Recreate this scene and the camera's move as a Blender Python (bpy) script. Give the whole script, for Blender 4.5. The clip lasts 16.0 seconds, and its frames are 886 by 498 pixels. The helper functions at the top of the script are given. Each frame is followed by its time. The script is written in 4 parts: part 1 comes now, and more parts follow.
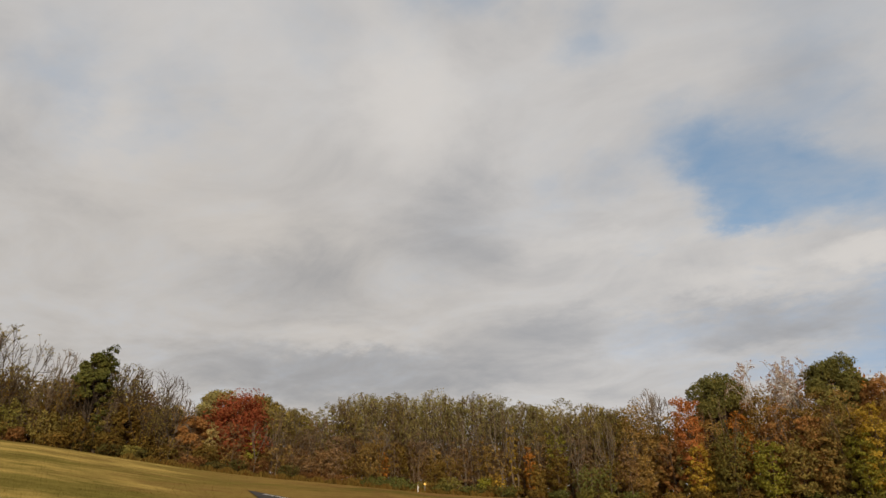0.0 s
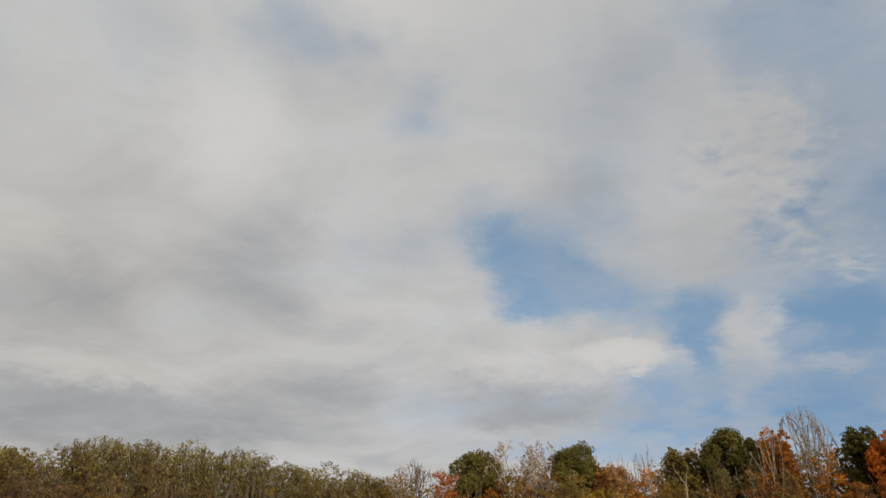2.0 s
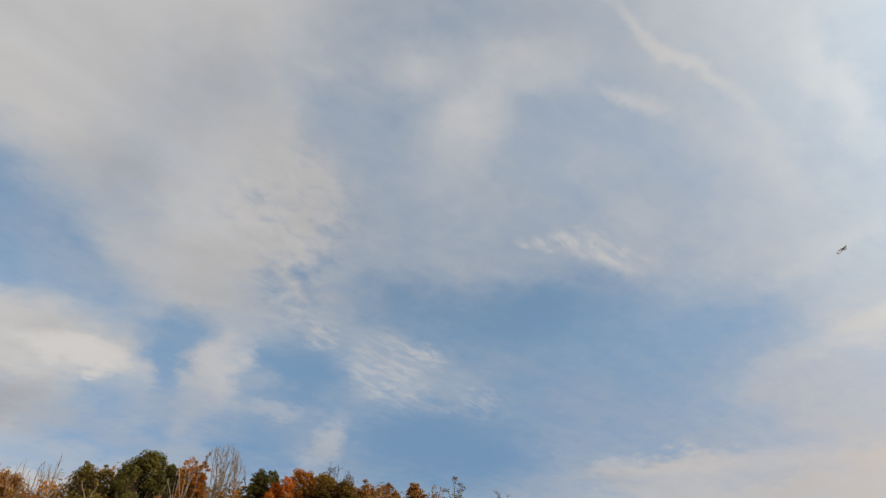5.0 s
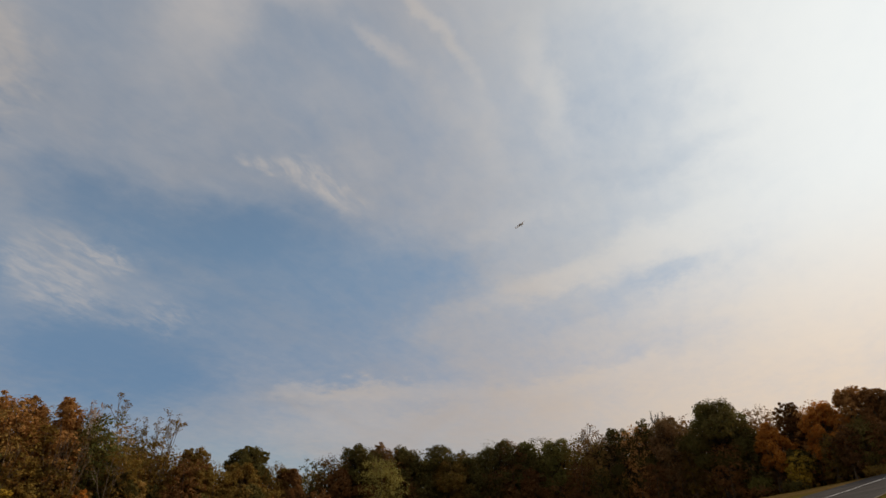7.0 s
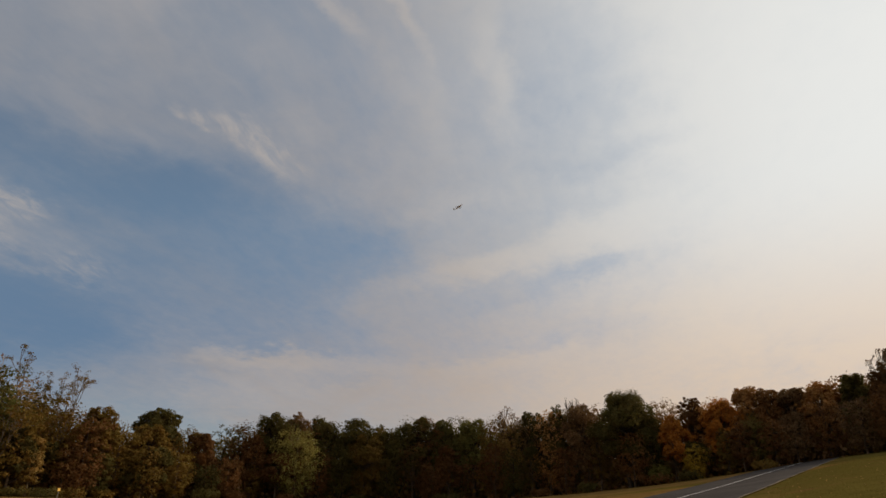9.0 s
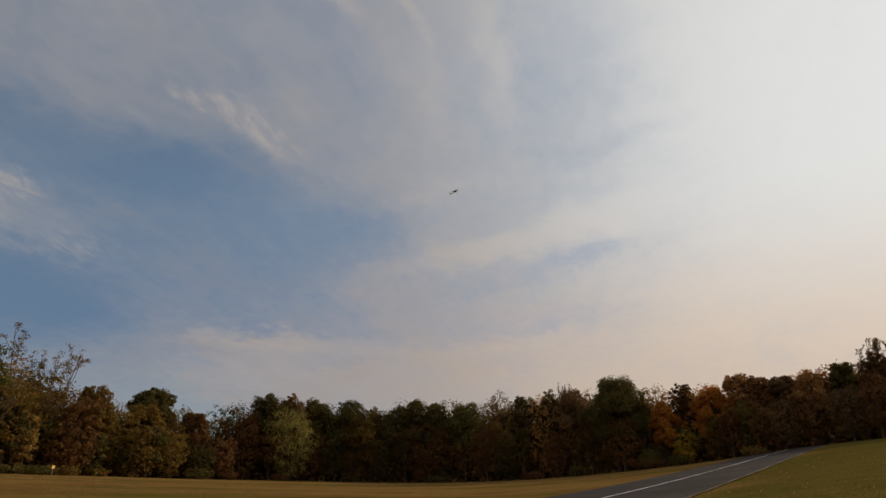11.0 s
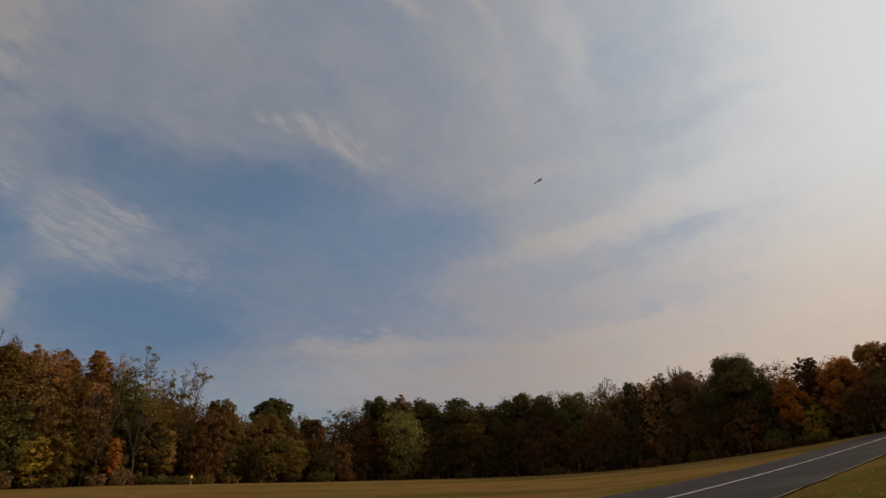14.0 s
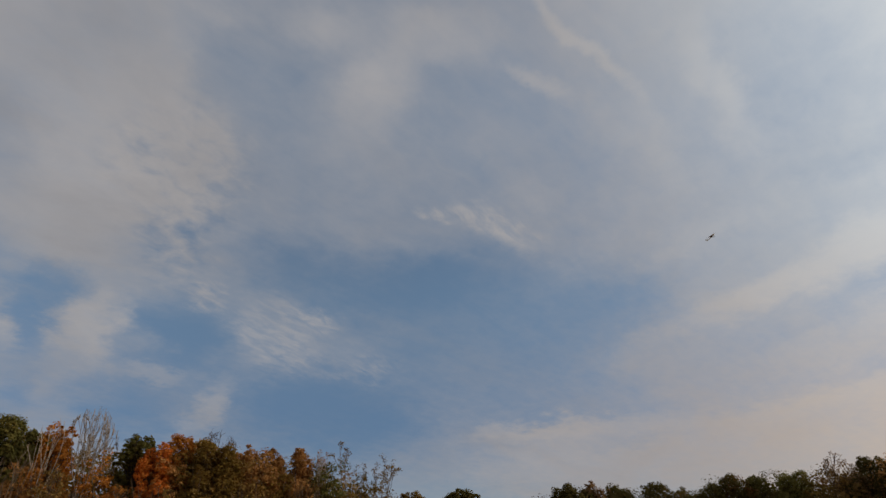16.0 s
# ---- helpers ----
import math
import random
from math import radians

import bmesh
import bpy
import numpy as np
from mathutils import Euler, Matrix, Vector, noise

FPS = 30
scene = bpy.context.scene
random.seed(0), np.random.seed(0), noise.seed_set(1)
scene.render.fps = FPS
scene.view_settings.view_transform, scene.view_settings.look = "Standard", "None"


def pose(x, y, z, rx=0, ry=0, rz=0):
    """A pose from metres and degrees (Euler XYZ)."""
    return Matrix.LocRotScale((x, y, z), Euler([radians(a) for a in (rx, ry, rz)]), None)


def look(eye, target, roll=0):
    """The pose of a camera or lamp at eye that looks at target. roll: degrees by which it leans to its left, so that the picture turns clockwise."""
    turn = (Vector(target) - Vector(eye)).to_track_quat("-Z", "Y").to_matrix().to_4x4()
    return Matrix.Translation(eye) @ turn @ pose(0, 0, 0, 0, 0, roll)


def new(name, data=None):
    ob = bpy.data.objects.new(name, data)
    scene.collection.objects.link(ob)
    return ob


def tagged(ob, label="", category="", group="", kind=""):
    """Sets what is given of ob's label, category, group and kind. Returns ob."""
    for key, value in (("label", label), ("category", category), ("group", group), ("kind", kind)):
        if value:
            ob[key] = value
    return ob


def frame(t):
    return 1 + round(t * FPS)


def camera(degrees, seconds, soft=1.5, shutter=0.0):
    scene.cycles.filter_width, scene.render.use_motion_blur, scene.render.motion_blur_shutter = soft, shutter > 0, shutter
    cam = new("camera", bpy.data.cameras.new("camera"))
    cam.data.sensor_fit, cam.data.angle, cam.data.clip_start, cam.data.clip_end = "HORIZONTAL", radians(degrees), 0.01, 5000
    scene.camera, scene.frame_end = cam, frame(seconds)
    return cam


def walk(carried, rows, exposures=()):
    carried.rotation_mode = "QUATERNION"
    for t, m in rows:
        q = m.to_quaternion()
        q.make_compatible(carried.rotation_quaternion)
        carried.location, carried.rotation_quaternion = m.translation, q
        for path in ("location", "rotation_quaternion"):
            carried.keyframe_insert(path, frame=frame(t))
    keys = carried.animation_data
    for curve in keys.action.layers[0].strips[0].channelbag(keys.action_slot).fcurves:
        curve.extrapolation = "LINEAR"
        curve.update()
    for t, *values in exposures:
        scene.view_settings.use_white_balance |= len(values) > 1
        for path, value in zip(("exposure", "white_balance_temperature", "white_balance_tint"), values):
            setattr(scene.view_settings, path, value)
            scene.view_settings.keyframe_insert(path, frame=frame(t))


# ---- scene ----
cam = camera(71.95, 16.0, soft=1.5)
# seconds, then the turn of the camera in degrees; it stands on the field and pans to the right
TURNS = (
    (0.0, 112.88, 1.22, 0.35),
    (0.5, 113.23, 0.99, -4.35),
    (1.0, 113.75, 0.58, -9.90),
    (1.5, 115.33, -0.04, -14.46),
    (2.0, 118.15, -0.26, -20.72),
    (2.5, 119.53, -0.46, -26.39),
    (3.0, 120.43, -0.08, -33.00),
    (3.5, 120.80, 0.28, -44.14),
    (4.0, 121.54, -0.75, -52.99),
    (4.5, 121.28, -1.37, -61.76),
    (5.0, 120.52, -0.55, -69.79),
    (7.5, 112.16, 1.71, -101.88),
    (8.0, 111.37, 1.35, -103.82),
    (8.5, 111.49, 0.05, -105.08),
    (9.0, 111.52, -0.68, -105.57),
    (11.5, 109.46, -1.54, -105.97),
    (12.0, 108.82, -1.27, -104.74),
    (12.5, 108.86, -0.51, -103.40),
    (13.0, 109.16, -0.19, -101.46),
    (13.5, 109.11, 0.12, -99.20),
    (14.0, 109.61, 1.31, -96.35),
    (14.5, 110.70, 1.01, -93.26),
    (15.0, 112.69, 1.31, -89.47),
    (15.5, 115.63, 1.83, -84.57),
    (16.0, 117.51, 1.33, -79.68),
)
EYE = 1.6
walk(cam, [(t, pose(0, 0, EYE, rx, ry, rz)) for t, rx, ry, rz in TURNS],
     exposures=[(0.0, 0.0, 6500, 9), (2.0, -0.07, 6350, 7.5), (3.5, -0.07, 6300, 9), (5.0, -0.05, 6400, 9), (7.5, -0.46, 6650, 12), (9.0, -0.56, 6750, 13),
                (12.5, -0.72, 6700, 14), (14.5, -0.75, 6550, 14), (16.0, -0.65, 6350, 12)])

# ---- sky and sun ----
SUN_AZ, SUN_EL = 166.0, 24.0
world = bpy.data.worlds.new("sky")
scene.world = world
world.use_nodes = True
wt = world.node_tree
wt.nodes.clear()


def wnode(kind, **sets):
    n = wt.nodes.new("ShaderNode" + kind)
    for key, value in sets.items():
        if key == "operation":
            n.operation = value
    return n


def wmath(op, a, b=None, c=None, clamp=False):
    n = wnode("Math", operation=op)
    n.use_clamp = clamp
    for i, v in enumerate((a, b, c)):
        if v is None:
            continue
        if isinstance(v, (int, float)):
            n.inputs[i].default_value = v
        else:
            wt.links.new(v, n.inputs[i])
    return n.outputs[0]


def wmix(f, a, b):
    n = wnode("Mix")
    n.data_type = "RGBA"
    for i, v in ((0, f), (6, a), (7, b)):
        if isinstance(v, (int, float)):
            n.inputs[i].default_value = v
        elif isinstance(v, tuple):
            n.inputs[i].default_value = (*v, 1)
        else:
            wt.links.new(v, n.inputs[i])
    return n.outputs[2]


def wnoise(vec, scale, detail=5.0, rough=0.55, stretch=(1, 1, 1), turn=0.0, distort=0.0):
    mp = wnode("Mapping")
    mp.inputs["Scale"].default_value = stretch
    mp.inputs["Rotation"].default_value = (0, 0, radians(turn))
    wt.links.new(vec, mp.inputs[0])
    n = wnode("TexNoise")
    n.inputs["Scale"].default_value = scale
    n.inputs["Detail"].default_value = detail
    n.inputs["Roughness"].default_value = rough
    n.inputs["Distortion"].default_value = distort
    wt.links.new(mp.outputs[0], n.inputs["Vector"])
    return n.outputs[0]


def wramp(v, lo, hi, a=0.0, b=1.0):
    n = wnode("MapRange")
    n.interpolation_type = "SMOOTHSTEP"
    for i, x in ((1, lo), (2, hi), (3, a), (4, b)):
        n.inputs[i].default_value = x
    wt.links.new(v, n.inputs[0])
    return n.outputs[0]


coord = wnode("TexCoord").outputs["Generated"]
xyz = wnode("SeparateXYZ")
wt.links.new(coord, xyz.inputs[0])
dx, dy, dz = xyz.outputs
azim = wmath("MULTIPLY", wmath("ARCTAN2", dx, dy), 180 / math.pi)
elev = wmath("MULTIPLY", wmath("ARCSINE", dz), 180 / math.pi)
# the cloud layer seen in perspective: a plane far above the field
depth = wmath("ADD", wmath("MAXIMUM", dz, 0.0), 0.22)
layer = wnode("CombineXYZ")
wt.links.new(wmath("DIVIDE", dx, depth), layer.inputs[0])
wt.links.new(wmath("DIVIDE", dy, depth), layer.inputs[1])
layer = layer.outputs[0]
warp_a = wnoise(layer, 2.2, 4.0, 0.6)
warp_b = wnoise(layer, 2.4, 4.0, 0.6, turn=70)
fine_a = wnoise(layer, 9.0, 4.0, 0.65)
fine_b = wnoise(layer, 8.0, 4.0, 0.65, turn=40)


def bent(coarse_az, coarse_el, fine_az, fine_el):
    """Azimuth and elevation in degrees, bent by the drift of the air."""
    v = wnode("CombineXYZ")
    for i, (base, a, ka, b, kb) in enumerate(((azim, warp_a, coarse_az, fine_a, fine_az), (elev, warp_b, coarse_el, fine_b, fine_el))):
        bend_by = wmath("ADD", wmath("MULTIPLY_ADD", a, ka, -ka / 2), wmath("MULTIPLY_ADD", b, kb, -kb / 2))
        wt.links.new(wmath("ADD", base, bend_by), v.inputs[i])
    return v.outputs[0]


place = bent(16.0, 9.0, 7.0, 5.0)
place_calm = bent(4.0, 3.0, 5.5, 3.5)


class Cover:
    """A value over the sky, laid on in soft patches given in degrees of azimuth and elevation."""

    def __init__(self, base):
        self.value = base

    def lay(self, to, az, el, wide, high, turn=0.0, core=0.0, calm=True):
        mp = wnode("Mapping")
        mp.vector_type = "TEXTURE"
        mp.inputs["Location"].default_value = (az, el, 0)
        mp.inputs["Rotation"].default_value = (0, 0, radians(turn))
        mp.inputs["Scale"].default_value = (wide, high, 1)
        wt.links.new(place_calm if calm else place, mp.inputs[0])
        g = wnode("TexGradient")
        g.gradient_type = "SPHERICAL"
        wt.links.new(mp.outputs[0], g.inputs[0])
        mask = wramp(g.outputs[1], 0.0, 1.0 - core)
        m = wnode("Mix")
        m.data_type = "FLOAT"
        wt.links.new(mask, m.inputs[0])
        if isinstance(self.value, float):
            m.inputs[2].default_value = self.value
        else:
            wt.links.new(self.value, m.inputs[2])
        m.inputs[3].default_value = to
        self.value = m.outputs[0]
        return self


# how much of the sky is covered: the thick grey sheet over the field, thinning to a veil and then towards the sun
cover = Cover(0.92)
cover.lay(0.42, 76, 26, 48, 60, 0, 0.35, False).lay(0.60, 112, 28, 28, 44, 0, 0.1, False).lay(0.93, 160, 24, 42, 60, 0, 0.15, False)
cover.lay(0.78, 128, 4, 40, 11, 0, 0.3, False).lay(0.55, 116, 37, 16, 10, 0, 0, False)
# thin places in the thick sheet
cover.lay(0.62, -38, 33, 7, 10, 0, 0, False).lay(0.66, -28, 33, 8, 8, 0, 0, False).lay(0.52, 4, 47, 15, 6.5, -8, 0, False).lay(0.50, 18, 41.5, 10, 5, 10, 0, False).lay(0.66, 17, 29.5, 11, 5, 15, 0, False)
cover.lay(0.76, -15, 43, 9, 5, 0, 0, False)
# the broken veil
cover.lay(0.74, 43, 37, 20, 15, -20, 0.2, False).lay(0.83, 49, 33, 12, 11, -10, 0.3).lay(0.84, 32, 50, 24, 9, 0, 0.3, False)
cover.lay(0.60, 36, 30, 9, 7, 0, 0, False).lay(0.84, 28, 44, 14, 6, 20, 0.2, False)
# the blue opening under it
cover.lay(0.18, 27.6, 28.0, 10, 6.2, -38, 0.0).lay(0.22, 29.8, 23.4, 5.5, 7, 10, 0.0).lay(0.38, 36.5, 23.2, 11, 4.6, -10, 0.0).lay(0.32, 33.5, 26.0, 7, 4.5, -30, 0.0).lay(0.14, 45.5, 20.2, 8, 4.0, 0, 0.0)
cover.lay(0.26, 45, 12.5, 7, 4.5).lay(0.42, 55, 26.5, 9, 3.6, 15)
# the tapering end of the bank
cover.lay(0.97, 12, 14, 21, 11, -4, 0.45).lay(0.36, 39, 13.0, 9, 6, 0, 0.2).lay(0.86, 23, 12.0, 13, 4.6, -3, 0.35).lay(0.78, 31.5, 14.0, 10, 4.0, -8, 0.25).lay(0.55, 33, 9.7, 15, 1.5, 0, 0.2)
cover.lay(0.97, 27.5, 18.0, 12.5, 4.2, -5, 0.4).lay(0.98, 37.2, 17.8, 5.2, 1.9, -7, 0.4).lay(0.16, 44.4, 18.6, 2.8, 5.5, 10, 0.1).lay(0.46, 42, 12.6, 3.6, 0.8, 0)
cover.lay(0.28, 84, 19, 17, 9, 0, 0.25)
# deep blue
cover.lay(0.46, 55.3, 41.0, 6.5, 6.5, 20, 0.0).lay(0.44, 62.5, 34.5, 5, 9, -18, 0.0).lay(0.06, 77.5, 23.8, 17, 5.6, 6, 0.05).lay(0.12, 66, 25.5, 9, 4.6, 6)
cover.lay(0.06, 69, 12.5, 14, 6.2, 0, 0.2).lay(0.12, 56, 18, 7, 6, 0, 0.1).lay(0.16, 53, 12, 7, 5, 0, 0.1).lay(0.48, 85, 37.2, 13, 4.6, 10).lay(0.22, 94, 21, 13, 5.5, 10)
cover.lay(0.46, 71, 32, 11, 5.5, 45, 0.0).lay(0.22, 80, 19.2, 9, 2.4, 22)
# single clouds
cover.lay(0.64, 80, 47.0, 15, 4.6, -5, 0.2).lay(0.60, 71, 40.5, 10, 8, 20, 0.0).lay(0.74, 73.0, 43, 7.0, 4.5, 25, 0.0).lay(0.66, 52, 45.3, 4.5, 1.5, 0).lay(0.70, 66, 47, 9, 4)
cover.lay(0.78, 48.6, 18.8, 3.8, 4.8, -8, 0.2).lay(0.46, 47.2, 13.4, 2.4, 5.0, -12).lay(0.42, 52.6, 17.4, 4.0, 1.7, -8).lay(0.58, 59.0, 12.8, 2.2, 3.4, -25).lay(0.50, 54, 14.8, 4.8, 1.1, 0)
cover.lay(0.56, 89.5, 31.6, 6.5, 3.2, -18).lay(0.50, 88.5, 28.0, 7, 2.0, -20)
# streaks and thin sheets towards the sun
cover.lay(0.82, 98, 44.4, 12, 1.4, -49).lay(0.72, 92.5, 41.8, 6.5, 1.3, -30).lay(0.60, 100, 37, 7, 1.3, -48).lay(0.74, 111, 38, 10, 3.2, -72, 0.1).lay(0.66, 104, 34, 7, 2.6, -60)
cover.lay(0.88, 110, 19.8, 13, 2.0, 13).lay(0.92, 121, 22.5, 11, 2.6, 8).lay(0.54, 111, 16.6, 11, 1.9, 13).lay(0.50, 119, 19.2, 8, 1.3, 12).lay(0.80, 126, 17.5, 12, 2.6, 8).lay(0.68, 108, 26, 12, 2.2, 10).lay(0.55, 120, 29, 14, 2.4, 8)
cover.lay(0.74, 98, 8, 22, 4.4, 3, 0.35).lay(0.84, 90, 10.6, 11, 1.5, 3).lay(0.64, 97, 9.2, 9, 0.9, 2).lay(0.80, 112, 11.0, 14, 1.6, 5).lay(0.60, 104, 13.4, 10, 1.3, 6)
# how strongly it is mottled, and where it breaks into small tufts and rows
mottled = Cover(0.62)
mottled.lay(0.28, 78, 26, 36, 40, 0, 0.4).lay(0.26, 120, 26, 34, 44, 0, 0.3)
fibrous = Cover(0.22)
fibrous.lay(0.25, 85, 30, 40, 40, 0, 0.4)
tufted = Cover(0.10)
tufted.lay(0.72, 53.0, 32.0, 9.0, 8, -25, 0.3).lay(0.7, 54, 26.0, 4, 5).lay(0.40, 24, 18, 20, 6, -8, 0.1).lay(0.35, 14, 45, 12, 6)
small = Cover(0.0)
small.lay(0.48, 64.3, 19.0, 6.0, 4.2, -28, 0.25).lay(0.34, 72.5, 16.6, 5.5, 1.9, -8, 0.2).lay(0.7, 57.0, 22.1, 3.4, 1.6, -12, 0.1).lay(0.8, 86.4, 29.4, 7.6, 2.2, -20, 0.15).lay(0.8, 80.6, 30.8, 4.8, 1.1, -8, 0.2)
small.lay(0.7, 67.5, 20.8, 4.5, 1.6, -20)
# how grey its underside is
heavy = Cover(0.20)
heavy.lay(0.06, 90, 30, 50, 60, 0, 0.3).lay(0.62, 1, 24, 10, 8).lay(0.52, -15, 19.5, 13, 5.0).lay(0.75, -8, 11.5, 26, 4.2, 0, 0.2).lay(0.60, 10, 14.5, 14, 3.4)
heavy.lay(0.62, 28, 13.6, 16, 3.4, -5, 0.25).lay(-0.25, -3.5, 36, 10, 8, 0, 0.1).lay(-0.10, -31, 30, 10, 7).lay(-0.05, 25, 17.8, 9, 2.2, -6).lay(-0.25, 36.5, 17.8, 6, 1.8, -4, 0.2).lay(0.0, 14, 22.3, 10, 2.0, 4)
heavy.lay(0.0, -9, 14.8, 12, 1.8).lay(0.0, -20, 24, 12, 3.4).lay(0.45, 36, 33, 9, 8).lay(0.42, 34, 40, 12, 6).lay(0.55, 43, 42, 12, 9).lay(0.34, 51, 34, 12, 11, 0, 0.25).lay(-0.1, 10, 50, 30, 5)


def drawn(vec, scale, long, turn, detail=6.0, rough=0.6, distort=0.5):
    """Noise drawn out along one direction of the cloud layer."""
    mp = wnode("Mapping")
    mp.vector_type = "TEXTURE"
    mp.inputs["Rotation"].default_value = (0, 0, radians(turn))
    mp.inputs["Scale"].default_value = (long, 1, 1)
    wt.links.new(vec, mp.inputs[0])
    n = wnode("TexNoise")
    for key, value in (("Scale", scale), ("Detail", detail), ("Roughness", rough), ("Distortion", distort)):
        n.inputs[key].default_value = value
    wt.links.new(mp.outputs[0], n.inputs["Vector"])
    return n.outputs[0]


billow = drawn(layer, 2.6, 1.25, -20, 8.0, 0.60, 0.6)
fibre = drawn(layer, 5.5, 4.0, -35, 6.0, 0.62, 0.7)
tuft = drawn(layer, 24.0, 1.3, -30, 3.5, 0.55, 0.3)
ripple = drawn(layer, 36.0, 2.4, -25, 3.0, 0.55, 0.5)
texture = wmath("MULTIPLY", wmath("MULTIPLY_ADD", billow, 1.4, -0.70), mottled.value)
texture = wmath("ADD", texture, wmath("MULTIPLY", wmath("MULTIPLY_ADD", fibre, 1.0, -0.50), fibrous.value))
texture = wmath("ADD", texture, wmath("MULTIPLY", wmath("MULTIPLY_ADD", tuft, 1.6, -0.76), tufted.value))
amount = wmath("ADD", cover.value, texture, clamp=True)
# the small rows lie over the rest
row_amount = wmath("MULTIPLY", small.value, wramp(ripple, 0.30, 0.72, 0.10, 0.78))
amount = wmath("ADD", amount, wmath("MULTIPLY", row_amount, wmath("SUBTRACT", 1.0, amount)))
amount = wramp(amount, 0.0, 1.0, 0.05, 0.97)
shade = wramp(wmath("ADD", heavy.value, wmath("ADD", wmath("MULTIPLY_ADD", billow, 1.5, -0.75), wmath("MULTIPLY_ADD", fibre, 0.3, -0.15))), -0.35, 1.15)

clear = wnode("TexSky")
clear.sky_type = "NISHITA"
clear.sun_disc = False
clear.sun_elevation = radians(SUN_EL)
clear.sun_rotation = radians(SUN_AZ)
clear.altitude = 900
clear.air_density, clear.dust_density, clear.ozone_density = 1.0, 0.2, 0.8
SKY = 0.125
cloud = wmix(shade, (0.668 / SKY, 0.630 / SKY, 0.596 / SKY), (0.345 / SKY, 0.346 / SKY, 0.362 / SKY))
# the sheet is dimmer and warmer over the slope
warm = Cover(0.0)
warm.lay(1.0, -24, 14, 42, 26, 0, 0.35)
dim = wnode("Mix")
dim.data_type, dim.blend_type = "RGBA", "MULTIPLY"
wt.links.new(warm.value, dim.inputs[0])
wt.links.new(cloud, dim.inputs[6])
dim.inputs[7].default_value = (0.950, 0.925, 0.890, 1)
cloud = dim.outputs[2]
# the veil brightens towards the sun and turns warm near the horizon
sun_dir = Vector((math.sin(radians(SUN_AZ)) * math.cos(radians(SUN_EL)), math.cos(radians(SUN_AZ)) * math.cos(radians(SUN_EL)), math.sin(radians(SUN_EL))))
dot = wnode("VectorMath", operation="DOT_PRODUCT")
dot.inputs[1].default_value = sun_dir
wt.links.new(coord, dot.inputs[0])
near_sun = wramp(dot.outputs["Value"], 0.45, 1.04)
cloud = wmix(near_sun, cloud, (1.22 / SKY, 1.28 / SKY, 1.26 / SKY))
low = wmath("MULTIPLY", wramp(elev, 26.0, 4.0), wramp(dot.outputs["Value"], -0.15, 0.85))
dusk = wmix(wramp(dot.outputs["Value"], 0.2, 0.9), (0.505 / SKY, 0.445 / SKY, 0.415 / SKY), (1.06 / SKY, 0.82 / SKY, 0.58 / SKY))
cloud = wmix(wmath("MULTIPLY", low, 0.9), cloud, dusk)
tint = wnode("Mix")
tint.data_type, tint.blend_type = "RGBA", "MULTIPLY"
tint.inputs[0].default_value = 1.0
tint.inputs[7].default_value = (1.06, 1.17, 1.12, 1)
wt.links.new(clear.outputs[0], tint.inputs[6])
# the clear air deepens towards the far woods
deep = wnode("Mix")
deep.data_type, deep.blend_type = "RGBA", "MULTIPLY"
wt.links.new(wramp(elev, 25.0, 6.0), deep.inputs[0])
deep.inputs[7].default_value = (0.43, 0.50, 0.66, 1)
wt.links.new(tint.outputs[2], deep.inputs[6])
# thin haze lifts the upper air
high = wnode("Mix")
high.data_type, high.blend_type = "RGBA", "MULTIPLY"
wt.links.new(wramp(elev, 24.0, 44.0), high.inputs[0])
high.inputs[7].default_value = (1.80, 1.58, 1.40, 1)
wt.links.new(deep.outputs[2], high.inputs[6])
whole = wmix(amount, high.outputs[2], cloud)
back = wnode("Background")
back.inputs[1].default_value = SKY
wt.links.new(whole, back.inputs[0])
wt.links.new(back.outputs[0], wnode("OutputWorld").inputs[0])

sun = new("sun", bpy.data.lights.new("sun", "SUN"))
sun.data.energy, sun.data.angle, sun.data.color = 3.4, radians(6), (1.0, 0.80, 0.56)
sun.matrix_world = look((0, 0, 60), Vector((0, 0, 60)) - sun_dir)


# ---- materials ----
def material(name, rough=0.8, spec=0.3):
    m = bpy.data.materials.new(name)
    m.use_nodes = True
    b = m.node_tree.nodes["Principled BSDF"]
    b.inputs["Roughness"].default_value = rough
    b.inputs["Specular IOR Level"].default_value = spec
    return m, m.node_tree, b


def ramp(nt, source, stops):
    r = nt.nodes.new("ShaderNodeValToRGB")
    while len(r.color_ramp.elements) < len(stops):
        r.color_ramp.elements.new(0.5)
    for e, (p, c) in zip(r.color_ramp.elements, stops):
        e.position, e.color = p, (*c, 1)
    nt.links.new(source, r.inputs[0])
    return r.outputs[0]


def noise_of(nt, scale, detail=4.0, rough=0.6, stretch=None, turn=0.0):
    tc = nt.nodes.new("ShaderNodeTexCoord")
    src = tc.outputs["Object"]
    if stretch:
        mp = nt.nodes.new("ShaderNodeMapping")
        mp.inputs["Scale"].default_value = stretch
        mp.inputs["Rotation"].default_value = (0, 0, radians(turn))
        nt.links.new(src, mp.inputs[0])
        src = mp.outputs[0]
    n = nt.nodes.new("ShaderNodeTexNoise")
    n.inputs["Scale"].default_value, n.inputs["Detail"].default_value, n.inputs["Roughness"].default_value = scale, detail, rough
    nt.links.new(src, n.inputs["Vector"])
    return n.outputs[0]


